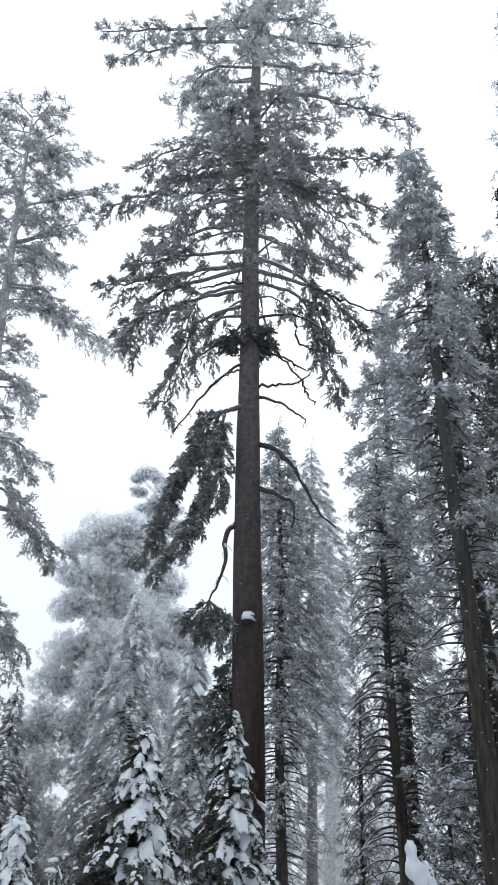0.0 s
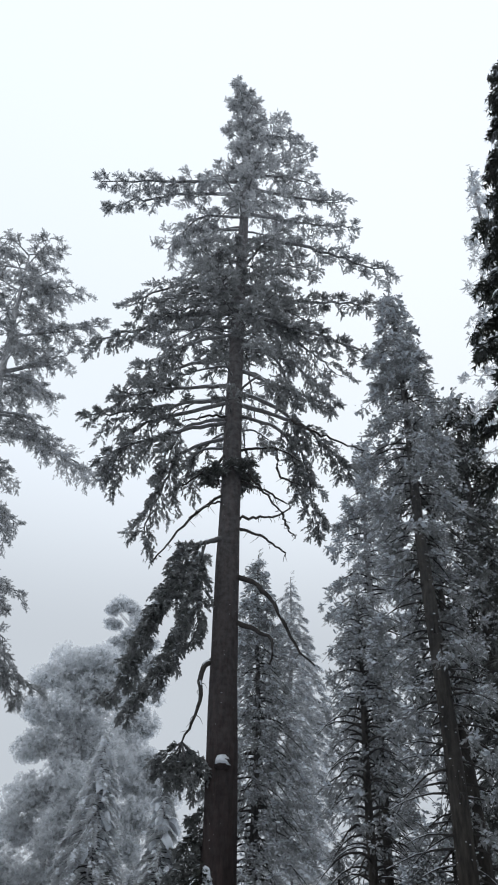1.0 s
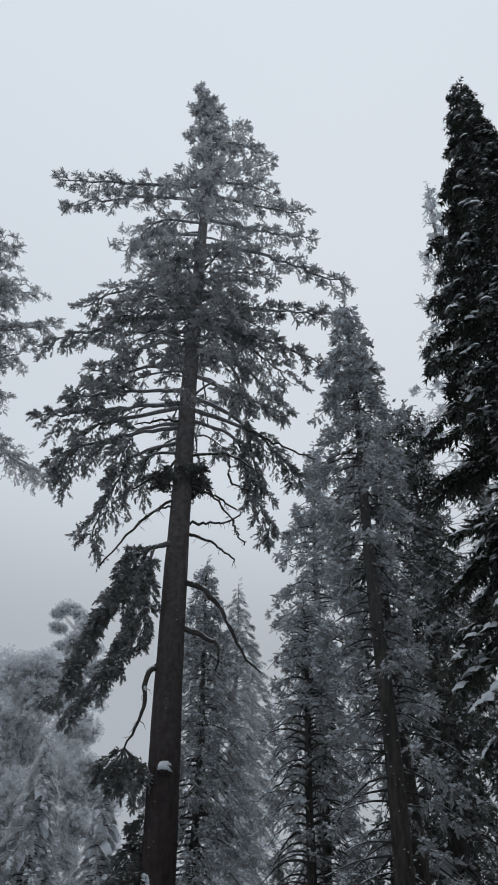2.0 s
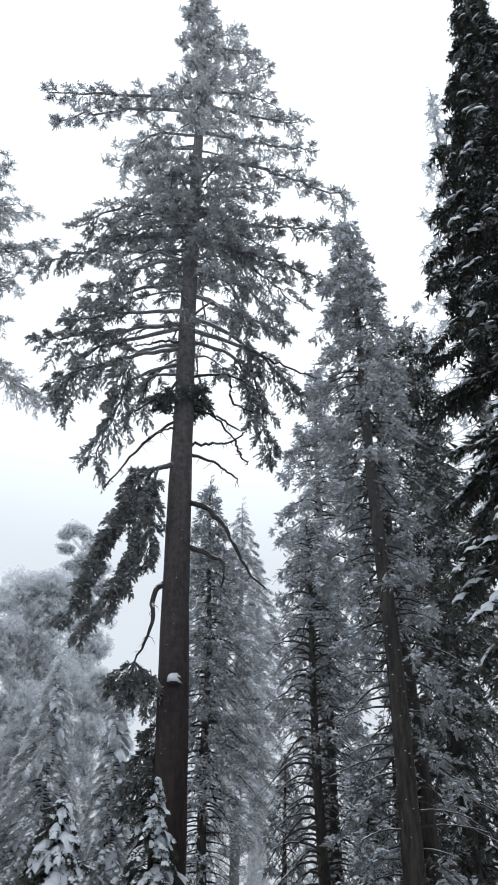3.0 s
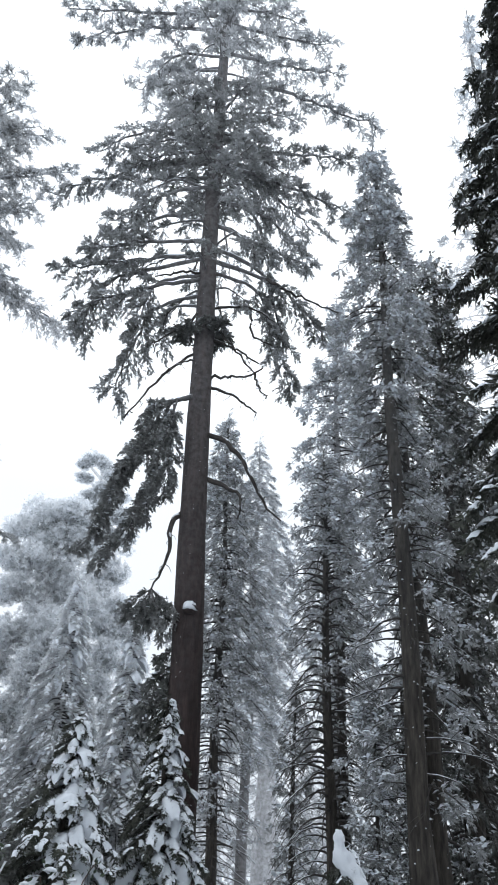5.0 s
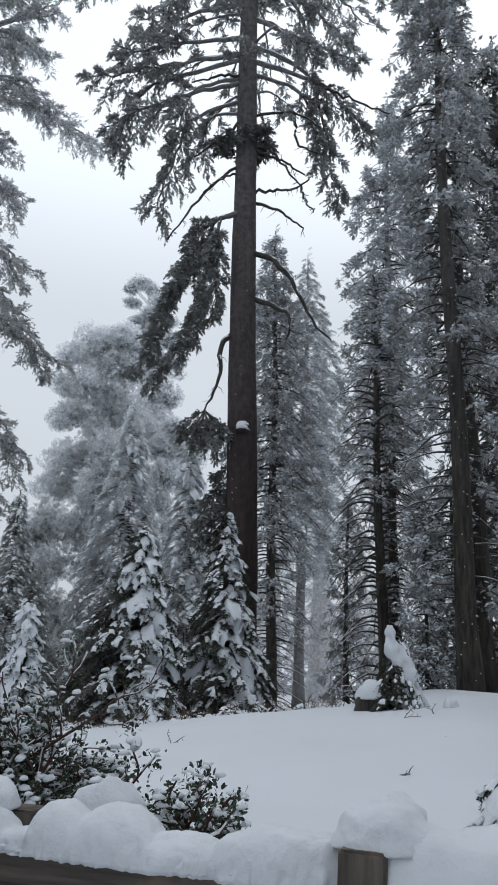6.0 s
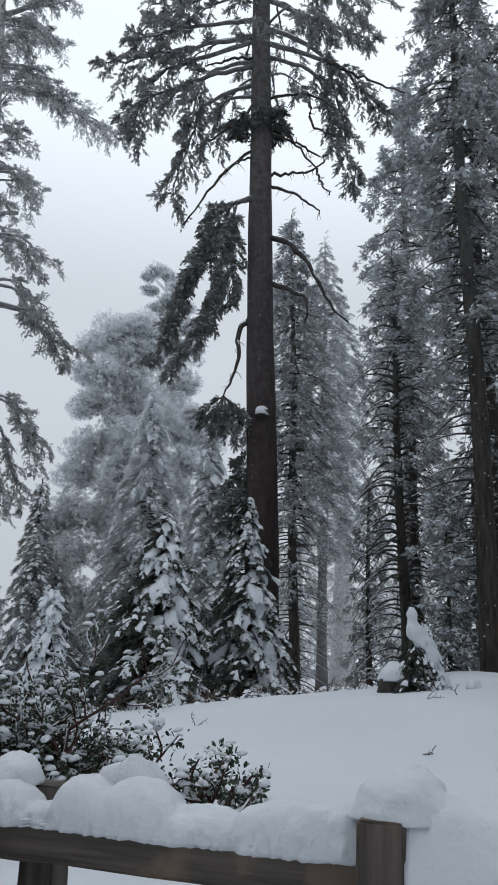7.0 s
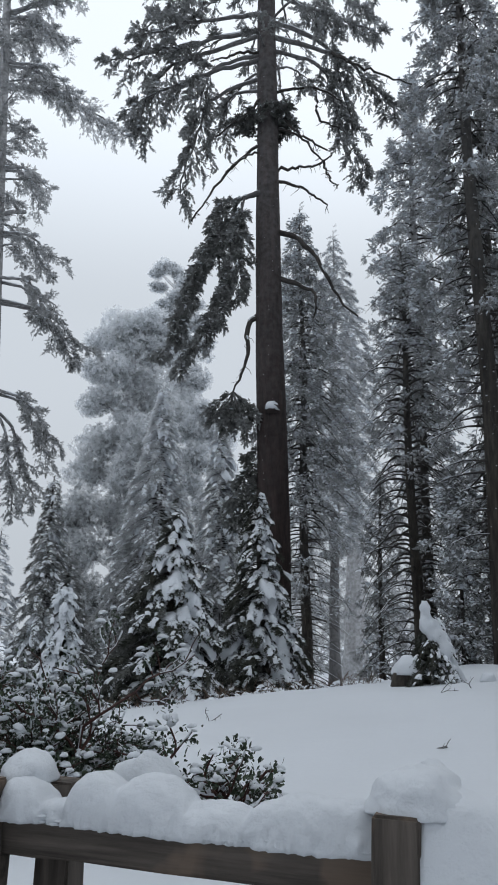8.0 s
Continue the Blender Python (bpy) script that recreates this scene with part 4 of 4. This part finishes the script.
conifer("fir_tree", "tall frosted fir standing in fog", 18.0, 36, 60.0, 7.4, 0.6, cone, 200, 0.2, 0.3, 0.05, 0.6, 7, 0.2, 67, pad=0.16, per_m=8, bunch=10, vary=0.45, group=DARK)
conifer("fir_tree", "dark fir thick with snowy boughs", 9.2, 24, 23.0, 2.5, 0.3, column_narrow_top, 300, 0.04, 0.9, 0.05, 0.46, 1, 0.25, 68, pad=0.12, per_m=12, bunch=9, vary=0.5, group=DARK)
conifer("fir_tree", "dark fir deep in the stand", 11.2, 28, 22.0, 3.0, 0.3, column_narrow_top, 170, 0.04, 0.8, 0.05, 0.6, 2, 0.2, 69, pad=0.12, per_m=6, group=DARK)
conifer("fir_tree", "young fir thick with snow at the stand's foot", 5.7, 21.5, 5.2, 1.1, 0.045, column, 90, 0.05, 0.9, 0.1, 0.34, 3, 0.6, 70, pad=0.085, per_m=22, bunch=8, vary=0.5, group=DARK)
conifer("fir_tree", "young fir under the dark stand", 7.6, 25, 7.0, 1.6, 0.12, column, 80, 0.05, 0.9, 0.1, 0.36, 2, 0.4, 71, pad=0.12, per_m=14, bunch=8, group=DARK)
conifer("fir_tree", "dark young fir among bare trunks", 4.75, 28, 7.5, 0.8, 0.1, column, 90, 0.05, 1.1, 0.05, 0.42, 3, 0.25, 72, pad=0.12, per_m=15, bunch=8, group=DARK)


# ------------------------------------------------------------------ unseen firs added behind and beside the path to cut the skylight on the snow
stand = conifer("fir_tree", "unseen dark fir added to cut the skylight", -13.0, -4.0, 30.0, 4.2, 0.45, column, 80, 0.05, 0.4, 0.05, 1.5, 1, 0.0, 81, per_m=1.0, group="firs round the clearing")
for k, (x, y, turn) in enumerate([(-8, -13, 40), (0, -17, 80), (8, -13, 150), (12, -5, 200), (13, 3, 260), (-14, 5, 310), (15, 9, 20), (-17, 14, 100), (-15, -12, 60), (16, -12, 170), (19, 17, 220)]):
    copy_thing(stand, pose(x, y, float(ground_z(x, y)) - 0.15, 0, 0, turn))


# ------------------------------------------------------------------ split-rail fence with its snow
FENCE = math.atan2(2.25 - 2.64, 0.42 + 0.67)
ALONG, BACK = np.array([math.cos(FENCE), math.sin(FENCE), 0]), np.array([-math.sin(FENCE), math.cos(FENCE), 0])
LEFT_POST, RIGHT_POST = np.array([-0.80, 2.69, 0]), np.array([0.415, 2.25, 0])


def timber(size, seed, chamfer=0.008):
    """A sawn beam along x with slightly worn edges and checks in its end."""
    bm = bmesh.new()
    bmesh.ops.create_cube(bm, size=1.0, matrix=Matrix.Diagonal((*size, 1)))
    bmesh.ops.subdivide_edges(bm, edges=[e for e in bm.edges if abs((e.verts[0].co - e.verts[1].co).x) > 0.5 * size[0]], cuts=10)
    bmesh.ops.bevel(bm, geom=[e for e in bm.edges if e.calc_face_angle(0) > 1.0], offset=chamfer, segments=2, affect="EDGES")
    r = random.Random(seed)
    for v in bm.verts:
        v.co += Vector((0, r.uniform(-1, 1), r.uniform(-1, 1))) * 0.0025
    me = bpy.data.meshes.new("timber")
    bm.to_mesh(me)
    bm.free()
    me.materials.append(wood_mat())
    return me


def snow_loaf(u0, u1, base, mounds, half, seed, drop=0.0, centre=0.125, tail=(9.0, 9.0)):
    """Snow heaped along a rail in rounded mounds; u runs along the fence from the right post, drop is how far it hangs down in front."""
    s = Soup()
    nu, nv = 130, 30
    pts = []
    for i in range(nu):
        u = u0 + (u1 - u0) * i / (nu - 1)
        h = 0.06 + 0.02 * noise.noise(Vector((u * 9, seed, 2)))
        for c, w, top in mounds:
            h = max(h, 0.06 + (top - 0.06) * math.sqrt(max(0.0, 1 - ((u - c) / w) ** 2)))
        ahead = 0.0
        for c, w, top in mounds:
            ahead = max(ahead, math.sqrt(max(0.0, 1 - ((u - c) / (w * 1.1)) ** 2)))
        ends = math.sqrt(min(1.0, (u - u0) / 0.3 + tail[0], (u1 - u) / 0.3 + tail[1]))
        wd, h = half * (0.80 + 0.24 * ahead) * (0.06 + 0.94 * ends), h * ends
        for j in range(nv):
            a = math.pi * (1.10 * j / (nv - 1) - 0.05)
            low = drop * ends * max(0.0, 1 - j / 9.0)
            p = RIGHT_POST + ALONG * u + BACK * (centre - wd * math.cos(a))
            z = base + h * max(0.0, math.sin(a)) ** 0.7 - low - 0.012 * (j in (0, nv - 1))
            q = Vector((p[0], p[1], z))
            n1 = noise.noise(q * 8 + Vector((seed, 0, 0))) * 0.016 + noise.noise(q * 21) * 0.008 + noise.noise(q * 55) * 0.004
            if j < 4:
                n1 += 0.016 * noise.noise(q * 45) + 0.008 * noise.noise(q * 95)
            out = -BACK * math.cos(a) + np.array([0, 0, 1]) * math.sin(a)
            pts.append(np.array([p[0], p[1], z]) + out * n1)
    s.add(pts, [(i * nv + j, (i + 1) * nv + j, (i + 1) * nv + j + 1, i * nv + j + 1) for i in range(nu - 1) for j in range(nv - 1)]
          + [tuple(range(nv)), tuple((nu - 1) * nv + j for j in range(nv))[::-1]]
          + [(i * nv, i * nv + nv - 1, (i + 1) * nv + nv - 1, (i + 1) * nv) for i in range(nu - 1)])
    # crumbs clinging to the rail's edge
    bits = Soup()
    r = np.random.default_rng(int(seed * 10))
    for _ in range(int(110 * (u1 - u0)) if not drop else 0):
        u = r.uniform(u0, u1)
        p = RIGHT_POST + ALONG * u + BACK * (centre - 0.056 - r.uniform(0, 0.03)) + np.array([0, 0, base + r.uniform(-0.012, 0.012)])
        w = r.uniform(0.004, 0.013)
        bits.scatter(DOLLOP, p[None], np.eye(3)[None], np.array([[w * 1.5, w, w]]))
    return s, bits


def rail_snow(label, u0, u1, base, *rest, **more):
    body, bits = snow_loaf(u0, u1, base, *rest, **more)
    home = RIGHT_POST + ALONG * (u0 + u1) / 2 + np.array([0, 0, base])
    ob = thing("snow_on_rail", home, label, "snow")
    for name, soup in (("snow_body", body), ("snow_crumbs", bits)):
        if soup.count:
            soup.v = [v - home for v in soup.v]
            part(name, soup, SNOW_NEAR, ob, kind="stuff" if name == "snow_crumbs" else "")


def lump(centre, size, seed, rough=0.12, rings=14, segs=22, flat=-0.25):
    """A rounded heap of snow with an uneven skin."""
    s = Soup()
    pts = []
    for i in range(rings + 1):
        b = math.pi * i / rings
        for k in range(segs):
            a = 2 * math.pi * k / segs
            d = np.array([math.sin(b) * math.cos(a), math.sin(b) * math.sin(a), max(flat, math.cos(b))])
            q = 1 + rough * noise.noise(Vector(d * 1.6) + Vector((seed, 0, 0))) + rough * 0.4 * noise.noise(Vector(d * 5) + Vector((0, seed, 0))) + rough * 0.12 * noise.noise(Vector(d * 16))
            pts.append(np.array(centre) + d * q * np.array(size))
    s.add(pts, [(i * segs + k, (i + 1) * segs + k, (i + 1) * segs + (k + 1) % segs, i * segs + (k + 1) % segs) for i in range(rings) for k in range(segs)])
    return s


SNOW_NEAR = snow_mat("fresh_snow", (0.63, 0.655, 0.69), 18.0, 0.4)


def build_fence():
    fence = thing("split_rail_fence", (0.0, 2.4, 0.0), "weathered brown wooden split-rail fence in the snow", "fence")
    home = Vector((0.0, 2.4, 0.0))

    def beam(name, size, centre, rx, ry, rz, seed):
        ob = new(name, timber(size, seed))
        ob.parent = fence
        ob.matrix_basis = pose(*(Vector(centre) - home), rx, ry, rz)
        return ob

    deg = math.degrees(FENCE)
    for k, (foot, top) in enumerate(((LEFT_POST, 1.18), (RIGHT_POST, 1.186), (RIGHT_POST + ALONG * 2.5, 1.18), (LEFT_POST - ALONG * 2.4, 1.18),
                                    (LEFT_POST + BACK * 0.26 + ALONG * 0.145, 1.15), (RIGHT_POST + BACK * 0.40 + ALONG * 0.045, 1.16))):
        bottom = float(ground_z(foot[0], foot[1])) - 0.3
        beam("post", (top - bottom, 0.118, 0.125), (foot[0], foot[1], (top + bottom) / 2), 0, 90, deg, k)
    # rails lie between the paired posts
    for k, (u, length, z, off) in enumerate(((-0.62, 1.62, 1.012, 0.125), (1.26, 2.3, 1.012, 0.125), (-2.5, 2.3, 1.012, 0.125), (-2.45, 2.35, 0.885, 0.125),
                                            (-0.62, 1.62, 0.42, 0.125), (1.26, 2.3, 0.42, 0.125), (-2.45, 2.35, 0.42, 0.125))):
        c = RIGHT_POST + ALONG * u + BACK * off
        beam("rail", (length, 0.105, 0.115), (c[0], c[1], z), 0, 0, deg, 20 + k)


build_fence()
TOP = 1.068
rail_snow("thick lumpy loaf of snow heaped along the top rail", -1.23, -0.058, TOP, [(-1.21, 0.10, 0.11), (-0.93, 0.09, 0.14), (-0.745, 0.125, 0.148), (-0.545, 0.11, 0.085), (-0.235, 0.205, 0.128)], 0.092, 3.0)
rail_snow("deep bank of snow hanging over the fence rail", 0.058, 2.5, 1.0, [(0.0, 0.42, 0.25), (0.45, 0.55, 0.24), (0.95, 0.5, 0.20), (1.4, 0.6, 0.2), (2.1, 0.6, 0.18)], 0.225, 8.0, 0.32, 0.135, (9.0, 0.0))
rail_snow("lumpy snow heaped along the top rail beyond the post", -3.6, -1.36, TOP, [(-3.2, 0.3, 0.15), (-2.6, 0.3, 0.16), (-2.0, 0.35, 0.15), (-1.5, 0.2, 0.15)], 0.092, 5.0, tail=(0.0, 9.0))
c = RIGHT_POST + BACK * 0.085 + ALONG * 0.035
solo("snow_dome", lump((c[0], c[1], 1.183), (0.142, 0.138, 0.112), 2.6, 0.16, 28, 44, -0.06), SNOW_NEAR, "rounded cap of snow on the fence post", "snow", group="snow on the posts")
c = RIGHT_POST + BACK * 0.40 + ALONG * 0.045
solo("snow_dome", lump((c[0], c[1], 1.165), (0.08, 0.10, 0.1), 4.0, 0.18, 20, 36), SNOW_NEAR, "pointed cap of snow on the rear fence post", "snow", group="snow on the posts")
c = LEFT_POST + BACK * 0.20 + ALONG * 0.045
solo("snow_dome", lump((c[0], c[1], 1.16), (0.095, 0.12, 0.085), 6.0, 0.14, 20, 36, -0.1), SNOW_NEAR, "rounded cap of snow on the paired fence posts", "snow", group="snow on the posts")


# ------------------------------------------------------------------ shrubs
def leaf_shape():
    v = [(0, 0, 0), (0.38, 0.26, 0.05), (0.38, 0, 0), (0.38, -0.26, 0.05), (0.8, 0.2, 0.02), (0.8, -0.2, 0.02), (1.0, 0, -0.06)]
    f = [(0, 2, 1), (0, 3, 2), (1, 2, 6, 4), (2, 3, 5, 6)]
    return np.array(v), f


LEAF = leaf_shape()
CLUMPS = [dollop(8, 40 + k) for k in range(6)]


def shrub_mats():
    s = Shader("evergreen_leaf", 0.5)
    island = s.n.new("ShaderNodeNewGeometry").outputs["Random Per Island"]
    leaf = s.done(s.mix(island, (0.018, 0.026, 0.018), (0.055, 0.075, 0.045)))
    s = Shader("red_shrub_bark", 0.6)
    stem = s.done(s.mix(s.ramp(s.noise(30, 4), 0.35, 0.65), (0.030, 0.014, 0.012), (0.085, 0.036, 0.028)))
    return leaf, stem


LEAF_MAT, STEM_MAT = shrub_mats()


def shrub(label, x, y, spread, height, stems, seed, leaf=0.037, clumps=0.5, lean=0.0, squash=0.7, forks=3):
    """A broad-leaved evergreen shrub: forking red stems, clusters of oval leaves, and snow on them."""
    r = np.random.default_rng(seed)
    z0 = float(ground_z(x, y)) - 0.05
    bush = thing("evergreen_shrub", (x, y, z0), label, "shrub", "snowy shrubs")
    wood, green, white = Soup(), Soup(), Soup()
    tips = []

    def grow(p, d, length, rad, depth):
        pts = [p]
        for _ in range(4):
            d = unit(d + r.normal(0, 0.28, 3) + np.array([0, 0, 0.02]))
            p = p + d * length / 4
            pts.append(p)
        wood.tube(pts, np.linspace(rad, rad * 0.6, 5), 4, 0.05, False)
        white_rad = max(rad * 0.7, 0.006)
        if r.uniform() < 0.45:
            white.tube(np.array(pts[1:]) + (0, 0, rad * 0.7), np.full(4, white_rad) * r.uniform(0.6, 1.3, 4), 4, 0.2, False)
        if depth == 0:
            tips.append((p, d))
            return
        for _ in range(int(r.integers(2, 5))):
            q = pts[int(r.integers(1, 5))]
            grow(q, unit(d + r.normal(0, 0.75, 3) * (1, 1, 0.7)), length * r.uniform(0.5, 0.78), rad * 0.62, depth - 1)

    for k in range(stems):
        a = 2 * math.pi * k / stems + r.uniform(-0.4, 0.4)
        d = unit(np.array([math.cos(a) * spread / height + lean, math.sin(a) * spread * squash / height, r.uniform(0.4, 1.0)]))
        grow(np.array([r.uniform(-0.1, 0.1), r.uniform(-0.1, 0.1), 0.0]), d, height * r.uniform(0.34, 0.55) * (1 if forks == 3 else 1.25), 0.018, forks)
    for p, d in tips:
        if p[2] < 0.3 * height:
            continue
        n = int(r.integers(15, 25))
        dd = unit(d * 0.5 + r.normal(0, 0.7, (n, 3)))
        at = p + r.normal(0, 0.035, (n, 3)) - np.outer(r.uniform(0, 0.10, n), d)
        ln = leaf * r.uniform(0.7, 1.3, n)
        green.scatter(LEAF, at, axes_along(dd, unit(r.normal(size=(n, 3)) + (0, 0, 0.8))), np.stack([ln, ln, ln], 1))
        if r.uniform() < clumps:
            m = int(r.integers(1, 4))
            w = r.uniform(0.012, 0.040, m)
            white.scatter(CLUMPS[int(r.integers(6))], p + r.normal(0, 0.038, (m, 3)) * (1, 1, 0.5) + (0, 0, 0.016), axes_along(unit(r.normal(size=(m, 3)) * (1, 1, 0.25)), np.tile((0, 0, 1.0), (m, 1))), np.stack([w * 1.2, w, w * 1.2], 1))
    part("stem_work", wood, STEM_MAT, bush, "red-brown twisted stems", kind="stuff")
    part("leaves", green, LEAF_MAT, bush, "dark oval leaves", smooth=False, kind="stuff")
    part("snow_load", white, SNOW_NEAR, bush, "dollops of snow on the leaves", kind="stuff")
    return bush


shrub("snow-dolloped evergreen shrub with red twisted stems", -1.30, 5.6, 0.9, 1.42, 14, 91, clumps=0.8, leaf=0.032)
shrub("evergreen shrub bent low under snow", -0.98, 5.7, 0.6, 0.84, 12, 92, clumps=0.8, leaf=0.032)
shrub("small snowy evergreen shrub close behind the fence", -0.20, 4.6, 0.85, 0.64, 17, 93, leaf=0.034, clumps=0.75, forks=2)
shrub("snow-dolloped evergreen shrub under the young firs", -1.9, 6.6, 0.9, 1.0, 10, 94, clumps=0.85)
shrub("low snowy evergreen shrub half buried", -1.1, 7.2, 0.6, 0.6, 8, 95, clumps=0.85)
for n, (x, y, z, sx, sy, sz) in enumerate([(-0.46, 4.3, 0.88, 0.17, 0.15, 0.19), (-1.45, 5.2, 0.66, 0.3, 0.2, 0.13), (-0.9, 5.1, 0.6, 0.3, 0.2, 0.12)]):
    solo("snow_mound", lump((x, y, z), (sx, sy, sz), 10.0 + n, 0.3, flat=-2.0), SNOW_NEAR, "soft mound of snow over bent shrub twigs", "snow", group="snow mounds")


# ------------------------------------------------------------------ the bowed sapling, the stump, brush and twigs
def cloak(edges, y, depth, seed):
    """Snow draped down a bowed stem; edges: height, left and right edge."""
    s = Soup()
    hs, ls, rs = (np.array(v, float) for v in zip(*edges))
    rows, segs = 34, 26
    pts = []
    for i in range(rows):
        h = hs[0] + (hs[-1] - hs[0]) * i / (rows - 1)
        left, right = np.interp(h, hs, ls), np.interp(h, hs, rs)
        for k in range(segs):
            a = 2 * math.pi * k / segs
            p = Vector(((left + right) / 2 + (right - left) / 2 * math.cos(a), y + min(depth, 0.1 + (right - left) * 0.6) * math.sin(a), h))
            n1 = 0.075 * noise.noise(p * 6 + Vector((seed, 0, 0))) + 0.04 * noise.noise(Vector((p.x * 16, p.y * 16, p.z * 5 + seed))) + 0.008 * noise.noise(p * 40)
            pts.append((p.x + n1 * math.cos(a), p.y + n1 * math.sin(a), p.z + 0.4 * n1))
    s.add(np.array(pts), [(i * segs + k, i * segs + (k + 1) % segs, (i + 1) * segs + (k + 1) % segs, (i + 1) * segs + k) for i in range(rows - 1) for k in range(segs)] + [tuple(range((rows - 1) * segs, rows * segs))])
    return s


def sapling():
    x, y = 3.24, 14.0
    tree = conifer("fir_sapling", "fir sapling bowed over beneath a cloak of snow", x - 0.14, y, 1.25, 0.62, 0.03, cone, 95, 0.04, 0.85, 0.15, 0.17, 0, 0.10, 101, (0.1, 0), pad=0.06, per_m=60, spike=False, slabs=0.05, windward=0.9)
    main = cloak([(-0.05, 0.34, 0.72), (0.06, 0.32, 0.50), (0.2, 0.30, 0.47), (0.45, 0.22, 0.43), (0.65, 0.14, 0.40), (0.85, 0.02, 0.36), (1.05, -0.09, 0.28), (1.2, -0.07, 0.19), (1.30, -0.05, 0.07), (1.38, -0.08, 0.05), (1.45, -0.08, 0.03), (1.5, -0.05, 0.0)], -0.07, 0.19, 3.0)
    part("snow_cloak", main, SNOW_NEAR, tree, "smooth white cloak of snow")
    flank = cloak([(-0.05, 0.45, 1.5), (0.03, 0.5, 1.05), (0.1, 0.5, 0.80), (0.22, 0.46, 0.66), (0.45, 0.38, 0.53), (0.65, 0.30, 0.46), (0.85, 0.2, 0.40), (1.05, 0.12, 0.30), (1.18, 0.1, 0.16)], 0.05, 0.2, 7.0)
    part("snow_cloak", flank, SNOW_NEAR, tree, "fold of snow trailing to the ground")


sapling()


def stump():
    z0 = float(ground_z(2.78, 14.1))
    ob = thing("tree_stump", (2.78, 14.1, z0), "cut tree stump with a dark side under a dome of snow", "stump")
    body = Soup()
    zs = np.array([-0.1, 0.05, 0.14, 0.2])
    body.tube(np.stack([0 * zs, 0 * zs, zs], 1), [0.30, 0.26, 0.245, 0.23], 16, 0.06)
    part("stump_wood", body, BARK_DARK, ob)
    part("snow_cap", lump((0.07, 0, 0.2), (0.31, 0.29, 0.28), 7.7, 0.14, flat=-0.12), SNOW_NEAR, ob, "thick dome of snow")


stump()
conifer("fir_seedling", "fir seedling splayed under snow", 1.90, 5.2, 0.72, 0.5, 0.015, cone, 50, 0.05, 0.5, 0.1, 0.14, 0, 0.5, 103, pad=0.06, per_m=60, slabs=0.3)
solo("snow_mound", lump((3.95, 13.4, float(ground_z(3.95, 13.4)) + 0.02), (0.13, 0.12, 0.13), 9.1, 0.2), SNOW_NEAR, "snow-capped stub poking from the snow", "snow", group="snow mounds")


def twig_spray(label, x, y, seed, size=0.25, lie=0.3):
    r = np.random.default_rng(seed)
    s = Soup()
    z0 = float(ground_z(x, y))
    for _ in range(2):
        p = np.array([x, y, z0 - 0.01])
        d = unit(np.array([r.uniform(-1, 1), r.uniform(-0.4, 0.2), lie]))
        pts = [p]
        for _ in range(5):
            d = unit(d + r.normal(0, 0.35, 3) * (1, 0.5, 0.5))
            p = p + d * size / 5
            pts.append(p)
        s.tube(pts, np.linspace(0.005, 0.003, 6), 4, 0, False)
        for q in pts[2:5]:
            s.tube([q, q + unit(r.normal(size=3)) * size * 0.22], [0.003, 0.002], 4, 0, False)
    solo("twig", s, TWIG, label, "twig", group="twigs in the snow")


for k, (x, y, size, lie) in enumerate([(1.87, 8.2, 0.2, 0.05), (2.87, 12.1, 0.28, 0.15), (3.43, 12.5, 0.2, 0.8), (2.96, 10.0, 0.5, 0.06), (0.07, 4.72, 0.3, 2.5), (-0.4, 11.0, 0.2, 0.5)]):
    twig_spray("thin dark twig poking out of the snow", x, y, 200 + k, size, lie)


def brush():
    """Dry stalks along the edge of the clearing, flecked with snow."""
    r = np.random.default_rng(77)
    dry, white = Soup(), Soup()
    for _ in range(420):
        x = r.uniform(-3.6, 3.2)
        y = r.uniform(15.2, 20.5) if x < 1.2 else r.uniform(17.5, 23)
        p = np.array([x, y, float(ground_z(x, y)) - 0.03])
        h = r.uniform(0.12, 0.5)
        d = unit(np.array([r.normal(0, 0.6), r.normal(0, 0.6), 1.0]))
        e = p + d * h
        dry.tube([p, p + d * h * 0.5 + r.normal(0, 0.02, 3), e + (r.normal(0, 0.08), r.normal(0, 0.08), -0.06)], [0.007, 0.006, 0.004], 4, 0, False)
        if r.uniform() < 0.5:
            w = r.uniform(0.03, 0.10)
            white.scatter(FROSTINGS[int(r.integers(6))], (p + d * h * r.uniform(0.0, 0.5))[None], axes_along(unit(r.normal(size=(1, 3)) * (1, 1, 0.3)), np.array([[0, 0, 1.0]])), np.array([[w * 1.2, w, w * 1.1]]))
    ob = thing("dry_brush", (0, 18, float(ground_z(0, 18))), "dry brown stalks flecked with snow along the clearing's edge", "brush", kind="stuff")
    s = Shader("dry_stalk", 0.8)
    stalk = s.done(s.mix(s.noise(8), (0.05, 0.035, 0.025), (0.16, 0.11, 0.08)))
    off = np.array([0, 18, float(ground_z(0, 18))])
    for soup in (dry, white):
        soup.v = [v - off for v in soup.v]
    part("stalks", dry, stalk, ob, kind="stuff")
    part("snow_flecks", white, SNOW, ob, kind="stuff")


brush()
